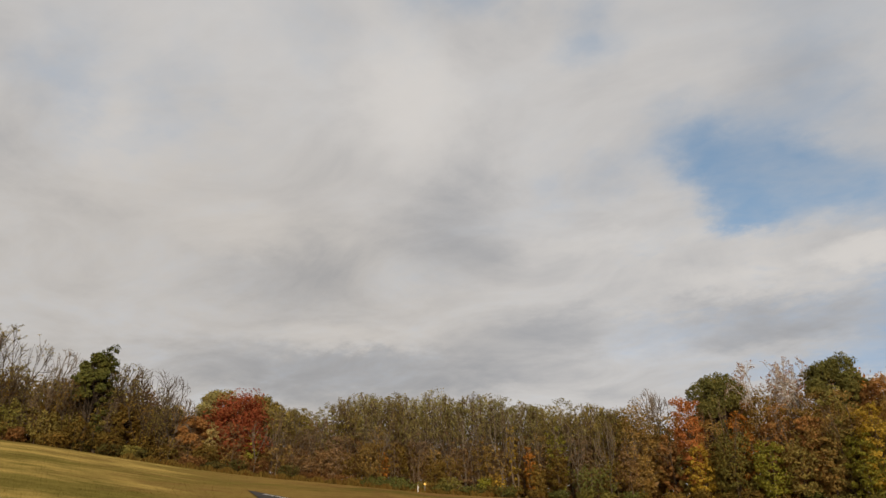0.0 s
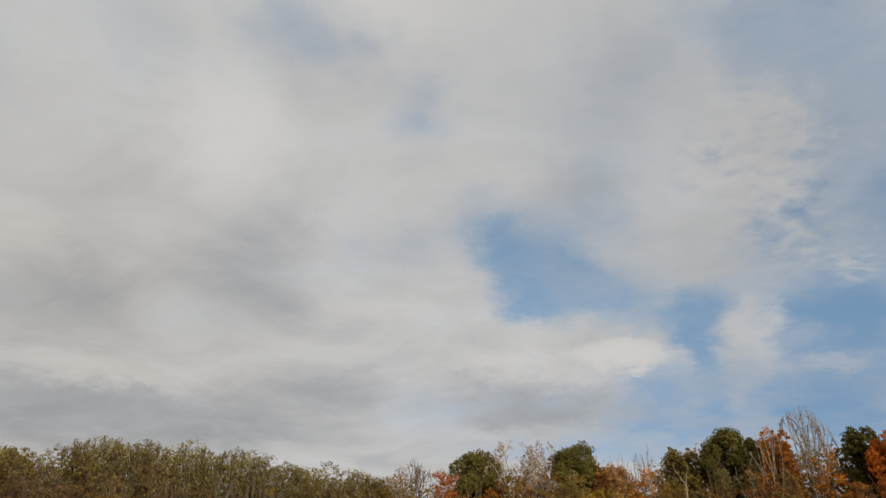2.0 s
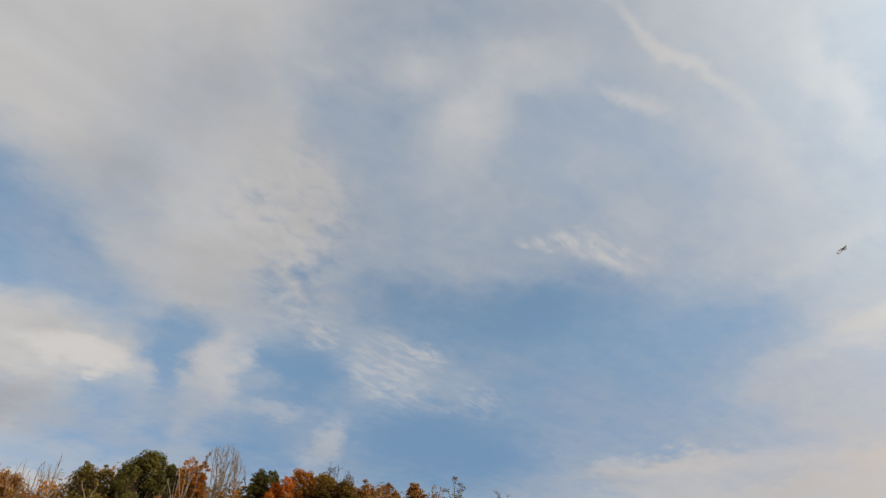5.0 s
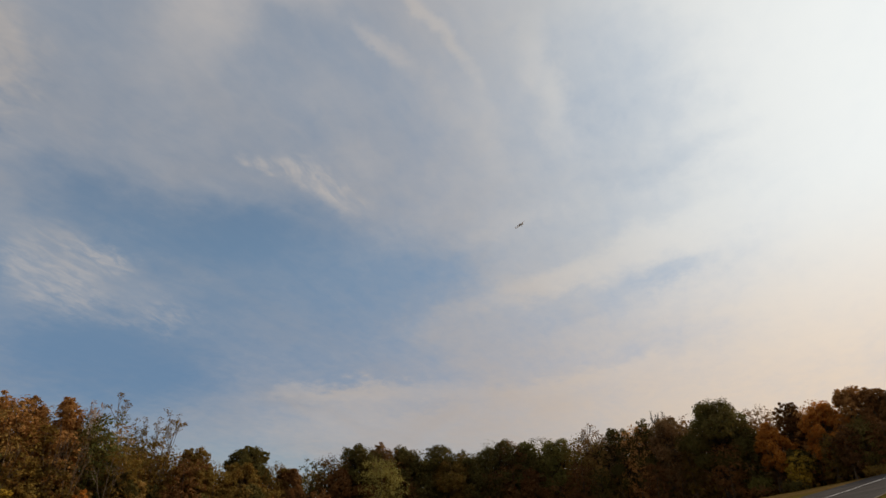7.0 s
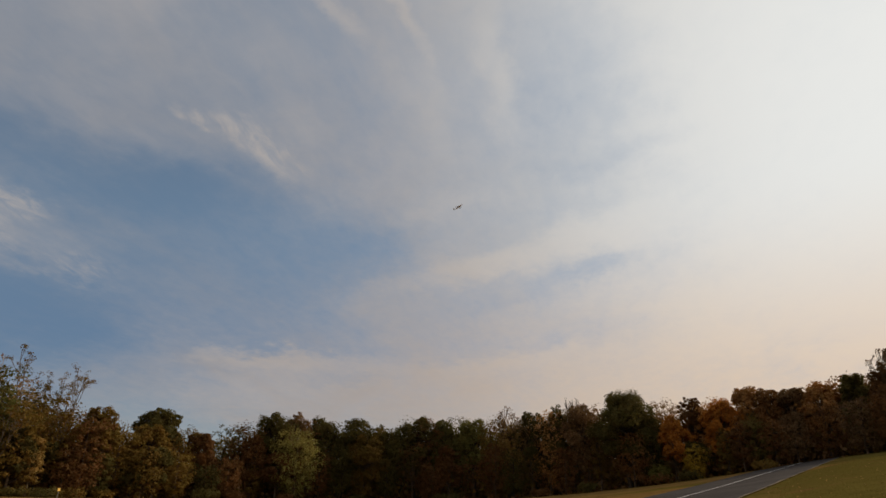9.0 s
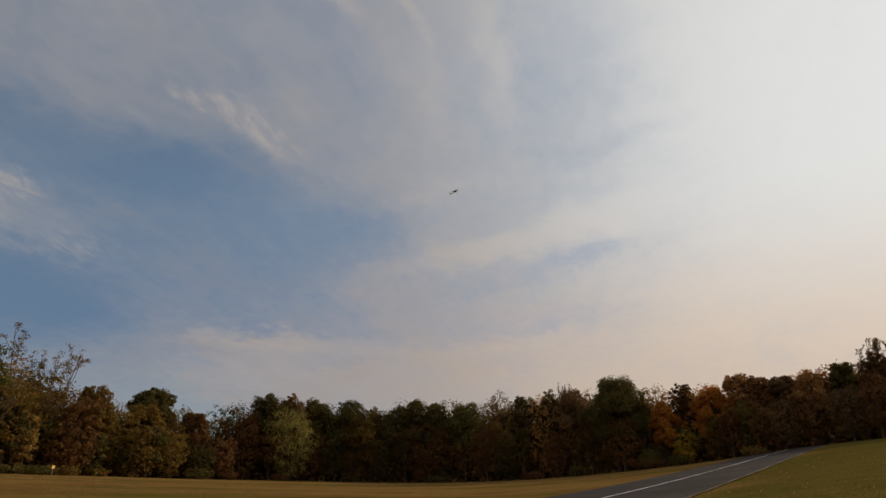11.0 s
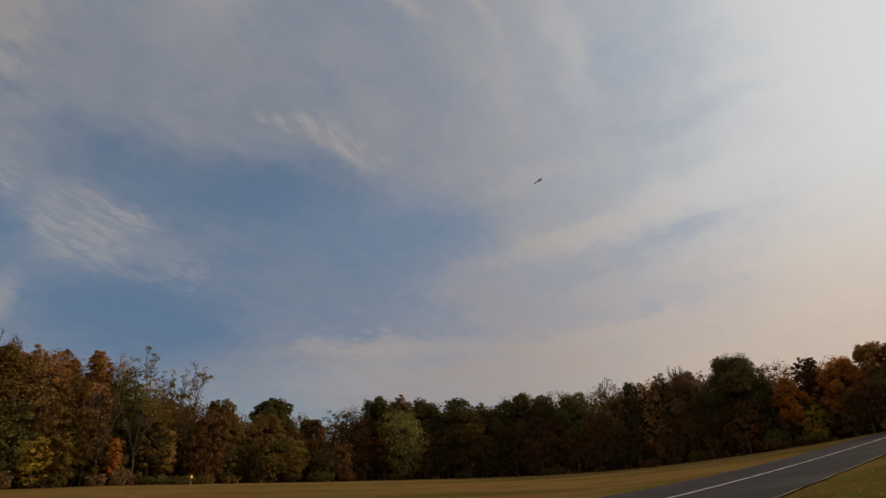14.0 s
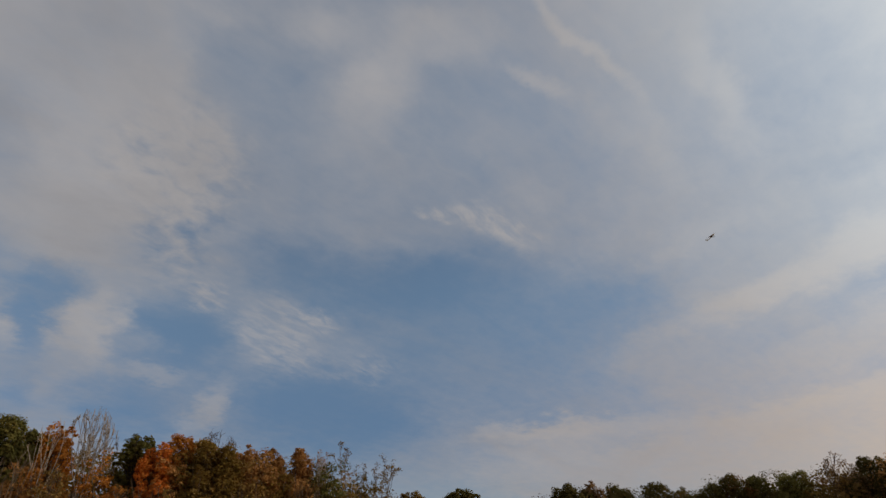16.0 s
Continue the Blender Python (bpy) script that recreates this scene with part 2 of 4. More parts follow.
def mixed(nt, f, a, b, blend="MIX"):
    n = nt.nodes.new("ShaderNodeMix")
    n.data_type, n.blend_type = "RGBA", blend
    for i, v in ((0, f), (6, a), (7, b)):
        if isinstance(v, (int, float)):
            n.inputs[i].default_value = v
        elif isinstance(v, tuple):
            n.inputs[i].default_value = (*v, 1)
        else:
            nt.links.new(v, n.inputs[i])
    return n.outputs[2]


def bump(nt, b, height, strength, distance):
    n = nt.nodes.new("ShaderNodeBump")
    n.inputs["Strength"].default_value, n.inputs["Distance"].default_value = strength, distance
    nt.links.new(height, n.inputs["Height"])
    nt.links.new(n.outputs[0], b.inputs["Normal"])


def leaf_material(name, c, spread=0.35, other=None, glow=0.40):
    """Leaves of one tree species: each leaf differs a little, some have turned to the other colour."""
    m, nt, b = material(name, 0.75, 0.1)
    geo = nt.nodes.new("ShaderNodeNewGeometry")
    info = nt.nodes.new("ShaderNodeObjectInfo")
    other = other or tuple(v * 0.6 for v in c)
    dark = tuple(v * (1 - spread * 0.7) for v in c)
    light = tuple(min(1, v * (1 + spread * 0.55)) for v in c)
    col = ramp(nt, geo.outputs["Random Per Island"], [(0.0, dark), (0.45, c), (0.8, light), (1.0, other)])
    patch = noise_of(nt, 0.5, 3.0)
    pr = nt.nodes.new("ShaderNodeMapRange")
    pr.inputs[1].default_value, pr.inputs[2].default_value, pr.inputs[3].default_value, pr.inputs[4].default_value = 0.45, 0.75, 0.0, 0.7
    nt.links.new(patch, pr.inputs[0])
    col = mixed(nt, pr.outputs[0], col, other)
    hs = nt.nodes.new("ShaderNodeHueSaturation")
    vr = nt.nodes.new("ShaderNodeMapRange")
    vr.inputs[3].default_value, vr.inputs[4].default_value = 0.75, 1.25
    nt.links.new(info.outputs["Random"], vr.inputs[0])
    nt.links.new(vr.outputs[0], hs.inputs["Value"])
    nt.links.new(col, hs.inputs["Color"])
    nt.links.new(hs.outputs[0], b.inputs["Base Color"])
    tr = nt.nodes.new("ShaderNodeBsdfTranslucent")
    nt.links.new(hs.outputs[0], tr.inputs[0])
    mx = nt.nodes.new("ShaderNodeMixShader")
    mx.inputs[0].default_value = glow
    nt.links.new(b.outputs[0], mx.inputs[1])
    nt.links.new(tr.outputs[0], mx.inputs[2])
    nt.links.new(mx.outputs[0], nt.nodes["Material Output"].inputs[0])
    return m


LEAF = {
    # this brown is darkened to carry the shade of backlit trees
    "dark brown": leaf_material("shaded_brown_leaves", (0.180, 0.092, 0.034), 0.35, (0.220, 0.095, 0.028), 0.40),
    "dark green": leaf_material("dark_green_leaves", (0.160, 0.152, 0.044), 0.35, (0.200, 0.155, 0.042)),
    # dark oak green, kept low for the trees' unlit side
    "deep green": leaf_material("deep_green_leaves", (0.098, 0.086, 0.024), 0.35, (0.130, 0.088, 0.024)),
    "ivy green": leaf_material("ivy_green_leaves", (0.120, 0.128, 0.034), 0.35, (0.150, 0.130, 0.034)),
    "green": leaf_material("green_leaves", (0.190, 0.170, 0.042), 0.35, (0.230, 0.170, 0.040)),
    "light green": leaf_material("light_green_leaves", (0.265, 0.230, 0.066), 0.35, (0.215, 0.170, 0.045)),
    "olive": leaf_material("olive_leaves", (0.255, 0.205, 0.056), 0.35, (0.225, 0.140, 0.044)),
    "dark olive": leaf_material("dark_olive_leaves", (0.185, 0.125, 0.028), 0.35, (0.205, 0.102, 0.024)),
    "olive brown": leaf_material("olive_brown_leaves", (0.325, 0.215, 0.066), 0.35, (0.325, 0.180, 0.052)),
    "tan olive": leaf_material("tan_olive_leaves", (0.262, 0.228, 0.080), 0.35, (0.220, 0.160, 0.060)),
    "brown": leaf_material("brown_leaves", (0.228, 0.142, 0.066), 0.35, (0.250, 0.128, 0.052)),
    "rust": leaf_material("rust_leaves", (0.430, 0.215, 0.074), 0.35, (0.350, 0.200, 0.062)),
    "russet": leaf_material("russet_leaves", (0.200, 0.135, 0.080), 0.35, (0.230, 0.128, 0.064)),
    "rust red": leaf_material("rust_red_leaves", (0.420, 0.155, 0.050), 0.35, (0.400, 0.180, 0.048)),
    "red": leaf_material("red_leaves", (0.270, 0.068, 0.030), 0.35, (0.270, 0.100, 0.036)),
    "orange": leaf_material("orange_leaves", (0.470, 0.190, 0.034), 0.35, (0.360, 0.160, 0.034)),
    "bright orange": leaf_material("bright_orange_leaves", (0.575, 0.175, 0.031), 0.4, (0.375, 0.150, 0.025)),
    "yellow": leaf_material("yellow_leaves", (0.470, 0.310, 0.040), 0.4, (0.320, 0.240, 0.046)),
    "yellow green": leaf_material("yellow_green_leaves", (0.310, 0.285, 0.040), 0.4, (0.215, 0.205, 0.042)),
    "pale yellow": leaf_material("pale_yellow_leaves", (0.525, 0.413, 0.163), 0.35, (0.375, 0.250, 0.088)),
    "pink": leaf_material("pinkish_tan_leaves", (0.33, 0.19, 0.12), 0.35, (0.24, 0.125, 0.07)),
}


def bark_material(name, a, b2):
    m, nt, b = material(name, 0.9, 0.15)
    n = noise_of(nt, 3.0, 6.0, 0.65, (3, 3, 0.6))
    nt.links.new(ramp(nt, n, [(0.3, a), (0.7, b2)]), b.inputs["Base Color"])
    bump(nt, b, noise_of(nt, 14.0, 4.0, 0.6, (3, 3, 0.5)), 0.6, 0.03)
    return m


BARK = {
    "grey": bark_material("grey_bark", (0.105, 0.082, 0.060), (0.22, 0.175, 0.13)),
    "brown": bark_material("brown_bark", (0.08, 0.055, 0.035), (0.17, 0.12, 0.076)),
    "umber": bark_material("umber_bark", (0.055, 0.040, 0.026), (0.115, 0.082, 0.052)),
    "weathered": bark_material("weathered_wood", (0.20, 0.165, 0.128), (0.34, 0.29, 0.235)),
    "pale": bark_material("pale_bark", (0.30, 0.25, 0.20), (0.50, 0.44, 0.37)),
    "dark": bark_material("dark_bark", (0.03, 0.024, 0.018), (0.08, 0.06, 0.045)),
}


def grass_colour(nt, fine):
    """Green turf, straw-dry stretches and brown thatch; the pilots' side of the strip is watered and greener, the far
    slope has straw bands painted brighter for the sun on them.
    """
    big = noise_of(nt, 0.055, 6.0, 0.68, (1.0, 0.5, 1))
    mid = noise_of(nt, 0.22, 7.0, 0.75, (1.0, 0.55, 1))
    swath = noise_of(nt, 0.075, 8.0, 0.72, (0.8, 1.15, 1), -25)
    green = ramp(nt, fine, [(0.2, (0.078, 0.064, 0.015)), (0.8, (0.128, 0.100, 0.024))])
    dry = ramp(nt, fine, [(0.2, (0.165, 0.100, 0.030)), (0.8, (0.245, 0.152, 0.048))])
    brown = ramp(nt, fine, [(0.2, (0.110, 0.060, 0.022)), (0.8, (0.185, 0.102, 0.038))])
    sunlit_gold = ramp(nt, fine, [(0.2, (0.290, 0.200, 0.056)), (0.8, (0.430, 0.305, 0.092))])
    tc = nt.nodes.new("ShaderNodeTexCoord")

    def along(way, lo, hi, a, b):
        d = nt.nodes.new("ShaderNodeVectorMath")
        d.operation = "DOT_PRODUCT"
        d.inputs[1].default_value = way
        nt.links.new(tc.outputs["Object"], d.inputs[0])
        r = nt.nodes.new("ShaderNodeMapRange")
        for i, v in enumerate((lo, hi, a, b)):
            r.inputs[i + 1].default_value = v
        nt.links.new(d.outputs["Value"], r.inputs[0])
        return r.outputs[0]

    def total(a, b, op="ADD"):
        k = nt.nodes.new("ShaderNodeMath")
        k.operation = op
        nt.links.new(a, k.inputs[0])
        nt.links.new(b, k.inputs[1])
        return k.outputs[0]

    side = along((-math.cos(radians(140.7)), math.sin(radians(140.7)), 0), 3.0, 9.0, -0.27, 0.0)
    col = mixed(nt, ramp(nt, total(big, side), [(0.40, (0, 0, 0)), (0.52, (1, 1, 1))]), green, dry)
    mid = total(mid, along((-math.cos(radians(140.7)), math.sin(radians(140.7)), 0), 3.0, 9.0, -0.06, 0.0))
    col = mixed(nt, ramp(nt, mid, [(0.48, (0, 0, 0)), (0.60, (0.9, 0.9, 0.9))]), col, brown)
    meadow = ramp(nt, fine, [(0.2, (0.150, 0.118, 0.028)), (0.8, (0.235, 0.182, 0.048))])
    fade = along((-0.94, -0.34, 0), -22.0, 8.0, 0.0, 1.0)
    tuft = noise_of(nt, 0.6, 6.0, 0.75)
    col = mixed(nt, total(fade, ramp(nt, tuft, [(0.40, (0.1, 0.1, 0.1)), (0.60, (0.8, 0.8, 0.8))]), "MULTIPLY"), col, meadow)
    # brighter swaths put the front light on the slope into its colour
    slope = along((-0.94, -0.34, 0), -18.0, 6.0, -0.35, 0.0)
    return mixed(nt, ramp(nt, total(swath, slope), [(0.46, (0, 0, 0)), (0.57, (0.95, 0.95, 0.95))]), col, sunlit_gold)


def grass_material():
    m, nt, b = material("mown_grass", 0.95, 0.0)
    nt.links.new(grass_colour(nt, noise_of(nt, 9.0, 4.0, 0.7)), b.inputs["Base Color"])
    bump(nt, b, noise_of(nt, 5.0, 6.0, 0.7), 0.5, 0.03)
    return m


def asphalt_material():
    m, nt, b = material("worn_asphalt", 0.95, 0.04)
    fine = noise_of(nt, 40.0, 3.0, 0.7)
    big = noise_of(nt, 0.25, 5.0, 0.6)
    col = ramp(nt, fine, [(0.3, (0.030, 0.026, 0.025)), (0.7, (0.058, 0.051, 0.048))])
    col = mixed(nt, ramp(nt, big, [(0.4, (0, 0, 0)), (0.7, (0.6, 0.6, 0.6))]), col, (0.082, 0.073, 0.068))
    v = nt.nodes.new("ShaderNodeTexVoronoi")
    v.feature = "DISTANCE_TO_EDGE"
    v.inputs["Scale"].default_value = 0.22
    tc = nt.nodes.new("ShaderNodeTexCoord")
    nt.links.new(tc.outputs["Object"], v.inputs["Vector"])
    crack = ramp(nt, v.outputs["Distance"], [(0.0, (1, 1, 1)), (0.012, (0, 0, 0))])
    col = mixed(nt, crack, col, (0.03, 0.03, 0.03))
    nt.links.new(col, b.inputs["Base Color"])
    bump(nt, b, fine, 0.4, 0.01)
    return m


def plain_material(name, c, rough=0.6, wear=0.25, scale=6.0, metal=0.0):
    m, nt, b = material(name, rough, 0.4)
    b.inputs["Metallic"].default_value = metal
    worn = tuple(v * (1 - wear) for v in c)
    nt.links.new(ramp(nt, noise_of(nt, scale, 5.0, 0.65), [(0.35, worn), (0.65, c)]), b.inputs["Base Color"])
    return m


def blade_material():
    m, nt, b = material("grass_blades", 0.95, 0.0)
    geo = nt.nodes.new("ShaderNodeNewGeometry")
    even = nt.nodes.new("ShaderNodeMapRange")
    even.inputs[3].default_value, even.inputs[4].default_value = 0.38, 0.68
    nt.links.new(geo.outputs["Random Per Island"], even.inputs[0])
    col = grass_colour(nt, even.outputs[0])
    nt.links.new(col, b.inputs["Base Color"])
    tr = nt.nodes.new("ShaderNodeBsdfTranslucent")
    nt.links.new(col, tr.inputs[0])
    mx = nt.nodes.new("ShaderNodeMixShader")
    mx.inputs[0].default_value = 0.5
    nt.links.new(b.outputs[0], mx.inputs[1])
    nt.links.new(tr.outputs[0], mx.inputs[2])
    nt.links.new(mx.outputs[0], nt.nodes["Material Output"].inputs[0])
    return m


GRASS, ASPHALT = grass_material(), asphalt_material()
BLADES = blade_material()
LINE = plain_material("faded_white_paint", (0.80, 0.79, 0.77), 0.7, 0.25, 3.0)
WHITE = plain_material("white_paint", (0.78, 0.78, 0.76), 0.5, 0.1)
AMBER = plain_material("amber_paint", (0.92, 0.58, 0.12), 0.5, 0.1)
STEEL = plain_material("grey_steel", (0.35, 0.35, 0.36), 0.45, 0.2, 6.0, 0.7)
RED = plain_material("dark_red_film", (0.16, 0.03, 0.028), 0.4, 0.1)
BLACK = plain_material("black_rubber", (0.02, 0.02, 0.02), 0.7, 0.1)

# ---- ground ----
STEP = np.arange(-180, 181)
RISE_AZ = (-180, -150, -120, -90, -60, -35, -27, -19, -9, 0, 20, 45, 69, 85, 104, 114, 123.5, 132, 138, 150, 180)
RISE_EL = (5.0, 6.0, 6.5, 6.5, 6.2, 5.4, 4.2, 3.0, 2.0, 1.0, -0.3, -0.9, -0.75, -1.0, -1.0, -0.5, 0.55, 1.82, 2.85, 3.9, 5.0)
EDGE_AZ = (-180, -60, -40, -20, 0, 20, 45, 65, 78, 90, 105, 120, 132, 140, 180)
EDGE_D = (110, 108, 105, 105, 110, 105, 95, 95, 104, 120, 125, 115, 110, 105, 110)


def smooth_ring(az, values, width):
    v = np.interp(STEP[:-1], az, values)
    k = np.ones(width) / width
    ring = np.convolve(np.concatenate((v[-20:], v, v[:20])), k, "same")[20:-20]
    return np.append(ring, ring[0])


RISE, EDGE = smooth_ring(RISE_AZ, RISE_EL, 9), smooth_ring(EDGE_AZ, EDGE_D, 15)


def edge_of(az):
    """Distance from the eye to the foot of the wood."""
    return float(np.interp((az + 180) % 360 - 180, STEP, EDGE))


def ground_z(x, y):
    """The field falls gently towards the wood in the middle and climbs on both sides."""
    x, y = np.asarray(x, float), np.asarray(y, float)
    az = np.degrees(np.arctan2(x, y))
    d = np.hypot(x, y)
    e = np.interp(az, STEP, EDGE)
    s = np.tan(np.radians(np.interp(az, STEP, RISE))) + EYE / e
    far = np.where(d < 130, d, 130 + 60 * (1 - np.exp(-(np.maximum(d, 130) - 130) / 60)))
    return s * far


def at(az, d):
    x, y = d * math.sin(radians(az)), d * math.cos(radians(az))
    return x, y, float(ground_z(x, y))


def quad_mesh(name, verts, quads):
    """A mesh from numpy arrays of places and of quads."""
    me = bpy.data.meshes.new(name)
    verts, quads = np.asarray(verts, np.float32), np.asarray(quads, np.int32)
    me.vertices.add(len(verts))
    me.vertices.foreach_set("co", verts.ravel())
    k = quads.shape[1]
    me.loops.add(quads.size)
    me.loops.foreach_set("vertex_index", quads.ravel())
    me.polygons.add(len(quads))
    me.polygons.foreach_set("loop_start", np.arange(0, quads.size, k, dtype=np.int32))
    me.update(calc_edges=True)
    return me


def link(name, me, mat, parent=None, label=""):
    me.materials.append(mat)
    ob = new(name, me)
    if parent is not None:
        ob.parent = parent
    if label:
        ob["label"] = label
    return ob


def part(name, bm, mat, parent, label=""):
    me = bpy.data.meshes.new(name)
    bm.to_mesh(me)
    bm.free()
    return link(name, me, mat, parent, label)


def sheet(name, grid_x, grid_y, lift, mat, kind):
    """A sheet over the ground from two arrays of the same shape."""
    z = ground_z(grid_x, grid_y) + lift
    n, k = grid_x.shape
    i = np.arange(n * k).reshape(n, k)
    q = np.stack((i[:-1, :-1], i[1:, :-1], i[1:, 1:], i[:-1, 1:]), -1).reshape(-1, 4)
    me = quad_mesh(name, np.stack((grid_x, grid_y, z), -1).reshape(-1, 3), q)
    me.polygons.foreach_set("use_smooth", np.ones(len(q), bool))
    ob = link(name, me, mat)
    return tagged(ob, kind=kind)


rad = np.concatenate((np.arange(0.0, 20, 1.5), np.arange(20, 140, 2.0), np.geomspace(140, 2600, 24)))
ang = np.radians(np.arange(-180, 181, 1.5))
A, D = np.meshgrid(ang, rad)
ground = sheet("ground", D * np.sin(A), D * np.cos(A), 0.0, GRASS, "structure")
tagged(ground, "rolling mown field, green with dry straw-coloured patches", "grass field")

# ---- runway: a strip of asphalt past the eye ----
ALONG = Vector((math.sin(radians(140.7)), math.cos(radians(140.7))))
ACROSS = Vector((math.cos(radians(140.7)) * -1, math.sin(radians(140.7))))


def strip(name, n0, n1, u0, u1, lift, mat, slant=0.0, wander=0.0, count=6):
    rng = np.random.default_rng(5)
    u = np.arange(0, 1.0001, 1 / 130)
    v = np.linspace(0, 1, count)
    U, V = np.meshgrid(u, v, indexing="ij")
    start = u0 + slant * (1 - V)
    along = start + (u1 - start) * U
    across = n0 + (n1 - n0) * V
    if wander:
        w = rng.normal(0, wander, U.shape)
        across = across + np.where((V == 0) | (V == 1), w, 0)
    x = ALONG.x * along + ACROSS.x * across
    y = ALONG.y * along + ACROSS.y * across
    return sheet(name, x, y, lift, mat, "structure")


runway = strip("runway", 6.4, 16.5, -40, 112, 0.05, ASPHALT, slant=30, wander=0.06, count=21)
tagged(runway, "long grey asphalt strip across the mown field", "runway")
line = strip("centre_line", 11.3, 11.46, -22, 110, 0.075, LINE, wander=0.008, count=2)
line.parent = runway
line["label"] = "faded white painted centre line"
verge = strip("verge", 6.30, 6.44, -10, 112, 0.056, plain_material("dry_verge", (0.20, 0.145, 0.065), 0.95, 0.6, 0.6), wander=0.035, count=3)
verge.parent = runway
verge["label"] = "dry straw-coloured verge of the asphalt"
edge_line = strip("edge_line", 15.7, 15.85, -36, -22, 0.075, LINE, wander=0.006, count=2)
edge_line.parent = runway


# ---- trees ----
def tube(V, F, pts, radii, sides):
    """Adds a tapered tube along the points to the lists."""
    pts = np.asarray(pts)
    n = len(pts)
    t = np.gradient(pts, axis=0)
    t /= np.linalg.norm(t, axis=1, keepdims=True) + 1e-9
    ref = np.where(np.abs(t[:, 2:3]) > 0.9, np.array([[1.0, 0, 0]]), np.array([[0, 0, 1.0]]))
    a = np.cross(t, ref)
    a /= np.linalg.norm(a, axis=1, keepdims=True) + 1e-9
    b = np.cross(t, a)
    th = np.arange(sides) * 2 * math.pi / sides
    ring = a[:, None, :] * np.cos(th)[None, :, None] + b[:, None, :] * np.sin(th)[None, :, None]
    base = sum(len(v) for v in V)
    V.append((pts[:, None, :] + ring * np.asarray(radii)[:, None, None]).reshape(-1, 3))
    i = np.arange(n * sides).reshape(n, sides)
    j = np.roll(i, -1, axis=1)
    F.append(np.stack((i[:-1], j[:-1], j[1:], i[1:]), -1).reshape(-1, 4) + base)


def bend(a, b, rng, n=5, sag=0.0, rough=0.06):
    """A crooked way from a to b that leaves a sideways and then climbs."""
    u = np.linspace(0, 1, n)[:, None]
    a, b = np.asarray(a), np.asarray(b)
    p = a + (b - a) * u
    size = np.linalg.norm(b - a)
    p[:, 2] -= sag * size * (u * (1 - u))[:, 0] * 2
    p[1:-1] += rng.normal(0, rough * size, (n - 2, 3))
    return p


def leaves(centres, count, spread, size, rng, heart=None):
    """Small leaf sprays scattered round the twigs' ends, thinning outwards; they face away from the heart of the crown."""
    c = np.repeat(centres, count, axis=0)
    r = np.repeat(spread, count)[:, None]
    g = rng.normal(0, 1, c.shape)
    g *= np.minimum(1, 1.7 / np.linalg.norm(g, axis=1, keepdims=True))
    c = c + g * r * 0.50 * np.array([[1, 1, 0.75]])
    face = g / np.linalg.norm(g, axis=1, keepdims=True)
    if heart is not None:
        out = c - heart
        face = 0.55 * face + 0.55 * out / (np.linalg.norm(out, axis=1, keepdims=True) + 1e-9)
    n = rng.normal(0, 0.55, c.shape) + face * 0.9 + np.array([[0, 0, 0.35]])
    n /= np.linalg.norm(n, axis=1, keepdims=True)
    s = rng.normal(0, 1, c.shape)
    u = np.cross(n, s)
    u /= np.linalg.norm(u, axis=1, keepdims=True) + 1e-9
    v = np.cross(n, u)
    k = size * rng.uniform(0.55, 1.35, (len(c), 1))
    tri = np.stack((c - u * k, c + u * k * 0.6 - v * k * 0.62, c + u * k * 0.75 + v * k * 0.55 + n * k * 0.2), 1)
    return tri.reshape(-1, 3), np.arange(len(c) * 3).reshape(-1, 3)


def lobed(rng, count):
    """Places on the skin of many uneven boughs inside the unit ball, as on a broad old crown."""
    turn, tilt = rng.random() * 6.28, rng.random() * 6.28
    lobes = []
    for ring, (n, out, low, high) in enumerate(((3, 0.30, 0.46, 0.66), (5, 0.52, 0.15, 0.50), (7, 0.68, -0.38, 0.15), (5, 0.52, -0.75, -0.30))):
        for k in range(n):
            a = turn + ring * 0.7 + k * 6.283 / n + rng.normal(0, 0.28)
            o = out * rng.uniform(0.80, 1.32) * (1 + 0.16 * math.cos(a - tilt))
            lobes.append((np.array([o * math.cos(a), o * math.sin(a), rng.uniform(low, high)]), rng.uniform(0.20, 0.36)))
    places = []
    per = int(count * 2.0 / len(lobes)) + 4
    for c, r in lobes:
        i = np.arange(per) + 0.5
        phi, th = np.arccos(1 - 1.75 * i / per), math.pi * (1 + 5 ** 0.5) * i + rng.random() * 6
        way = np.stack((np.sin(phi) * np.cos(th), np.sin(phi) * np.sin(th), 0.8 * np.cos(phi)), 1)
        for q in c + way * r * rng.uniform(0.62, 1.14, (per, 1)):
            if all(o is c or np.linalg.norm(q - o) > 0.72 * ro for o, ro in lobes):
                places.append(q)
    return np.array(places)


SHAPES = {
    # foot of the crown as a share of the height, top fullness, clusters, leaves a cluster, cluster size, trunk thickness, lean
    "round": (0.20, 0.50, 62, 76, 0.34, 0.018, 0.02),
    "oak": (0.18, 0.45, 74, 80, 0.31, 0.020, 0.02),
    "crown": (0.42, 0.48, 78, 84, 0.31, 0.020, 0.02),
    "tall": (0.46, 0.45, 36, 50, 0.42, 0.011, 0.03),
    "narrow": (0.12, 0.50, 46, 90, 0.42, 0.014, 0.02),
    "thin": (0.25, 0.50, 34, 34, 0.36, 0.012, 0.04),
    "bush": (0.02, 0.50, 22, 60, 0.42, 0.020, 0.02),
    "full": (0.05, 0.48, 50, 88, 0.38, 0.016, 0.02),
}
serial = [0]


def wood_name(colour):
    return {"ivy green": "dark", "dark green": "dark", "deep green": "dark", "tan olive": "grey"}.get(colour, "brown")


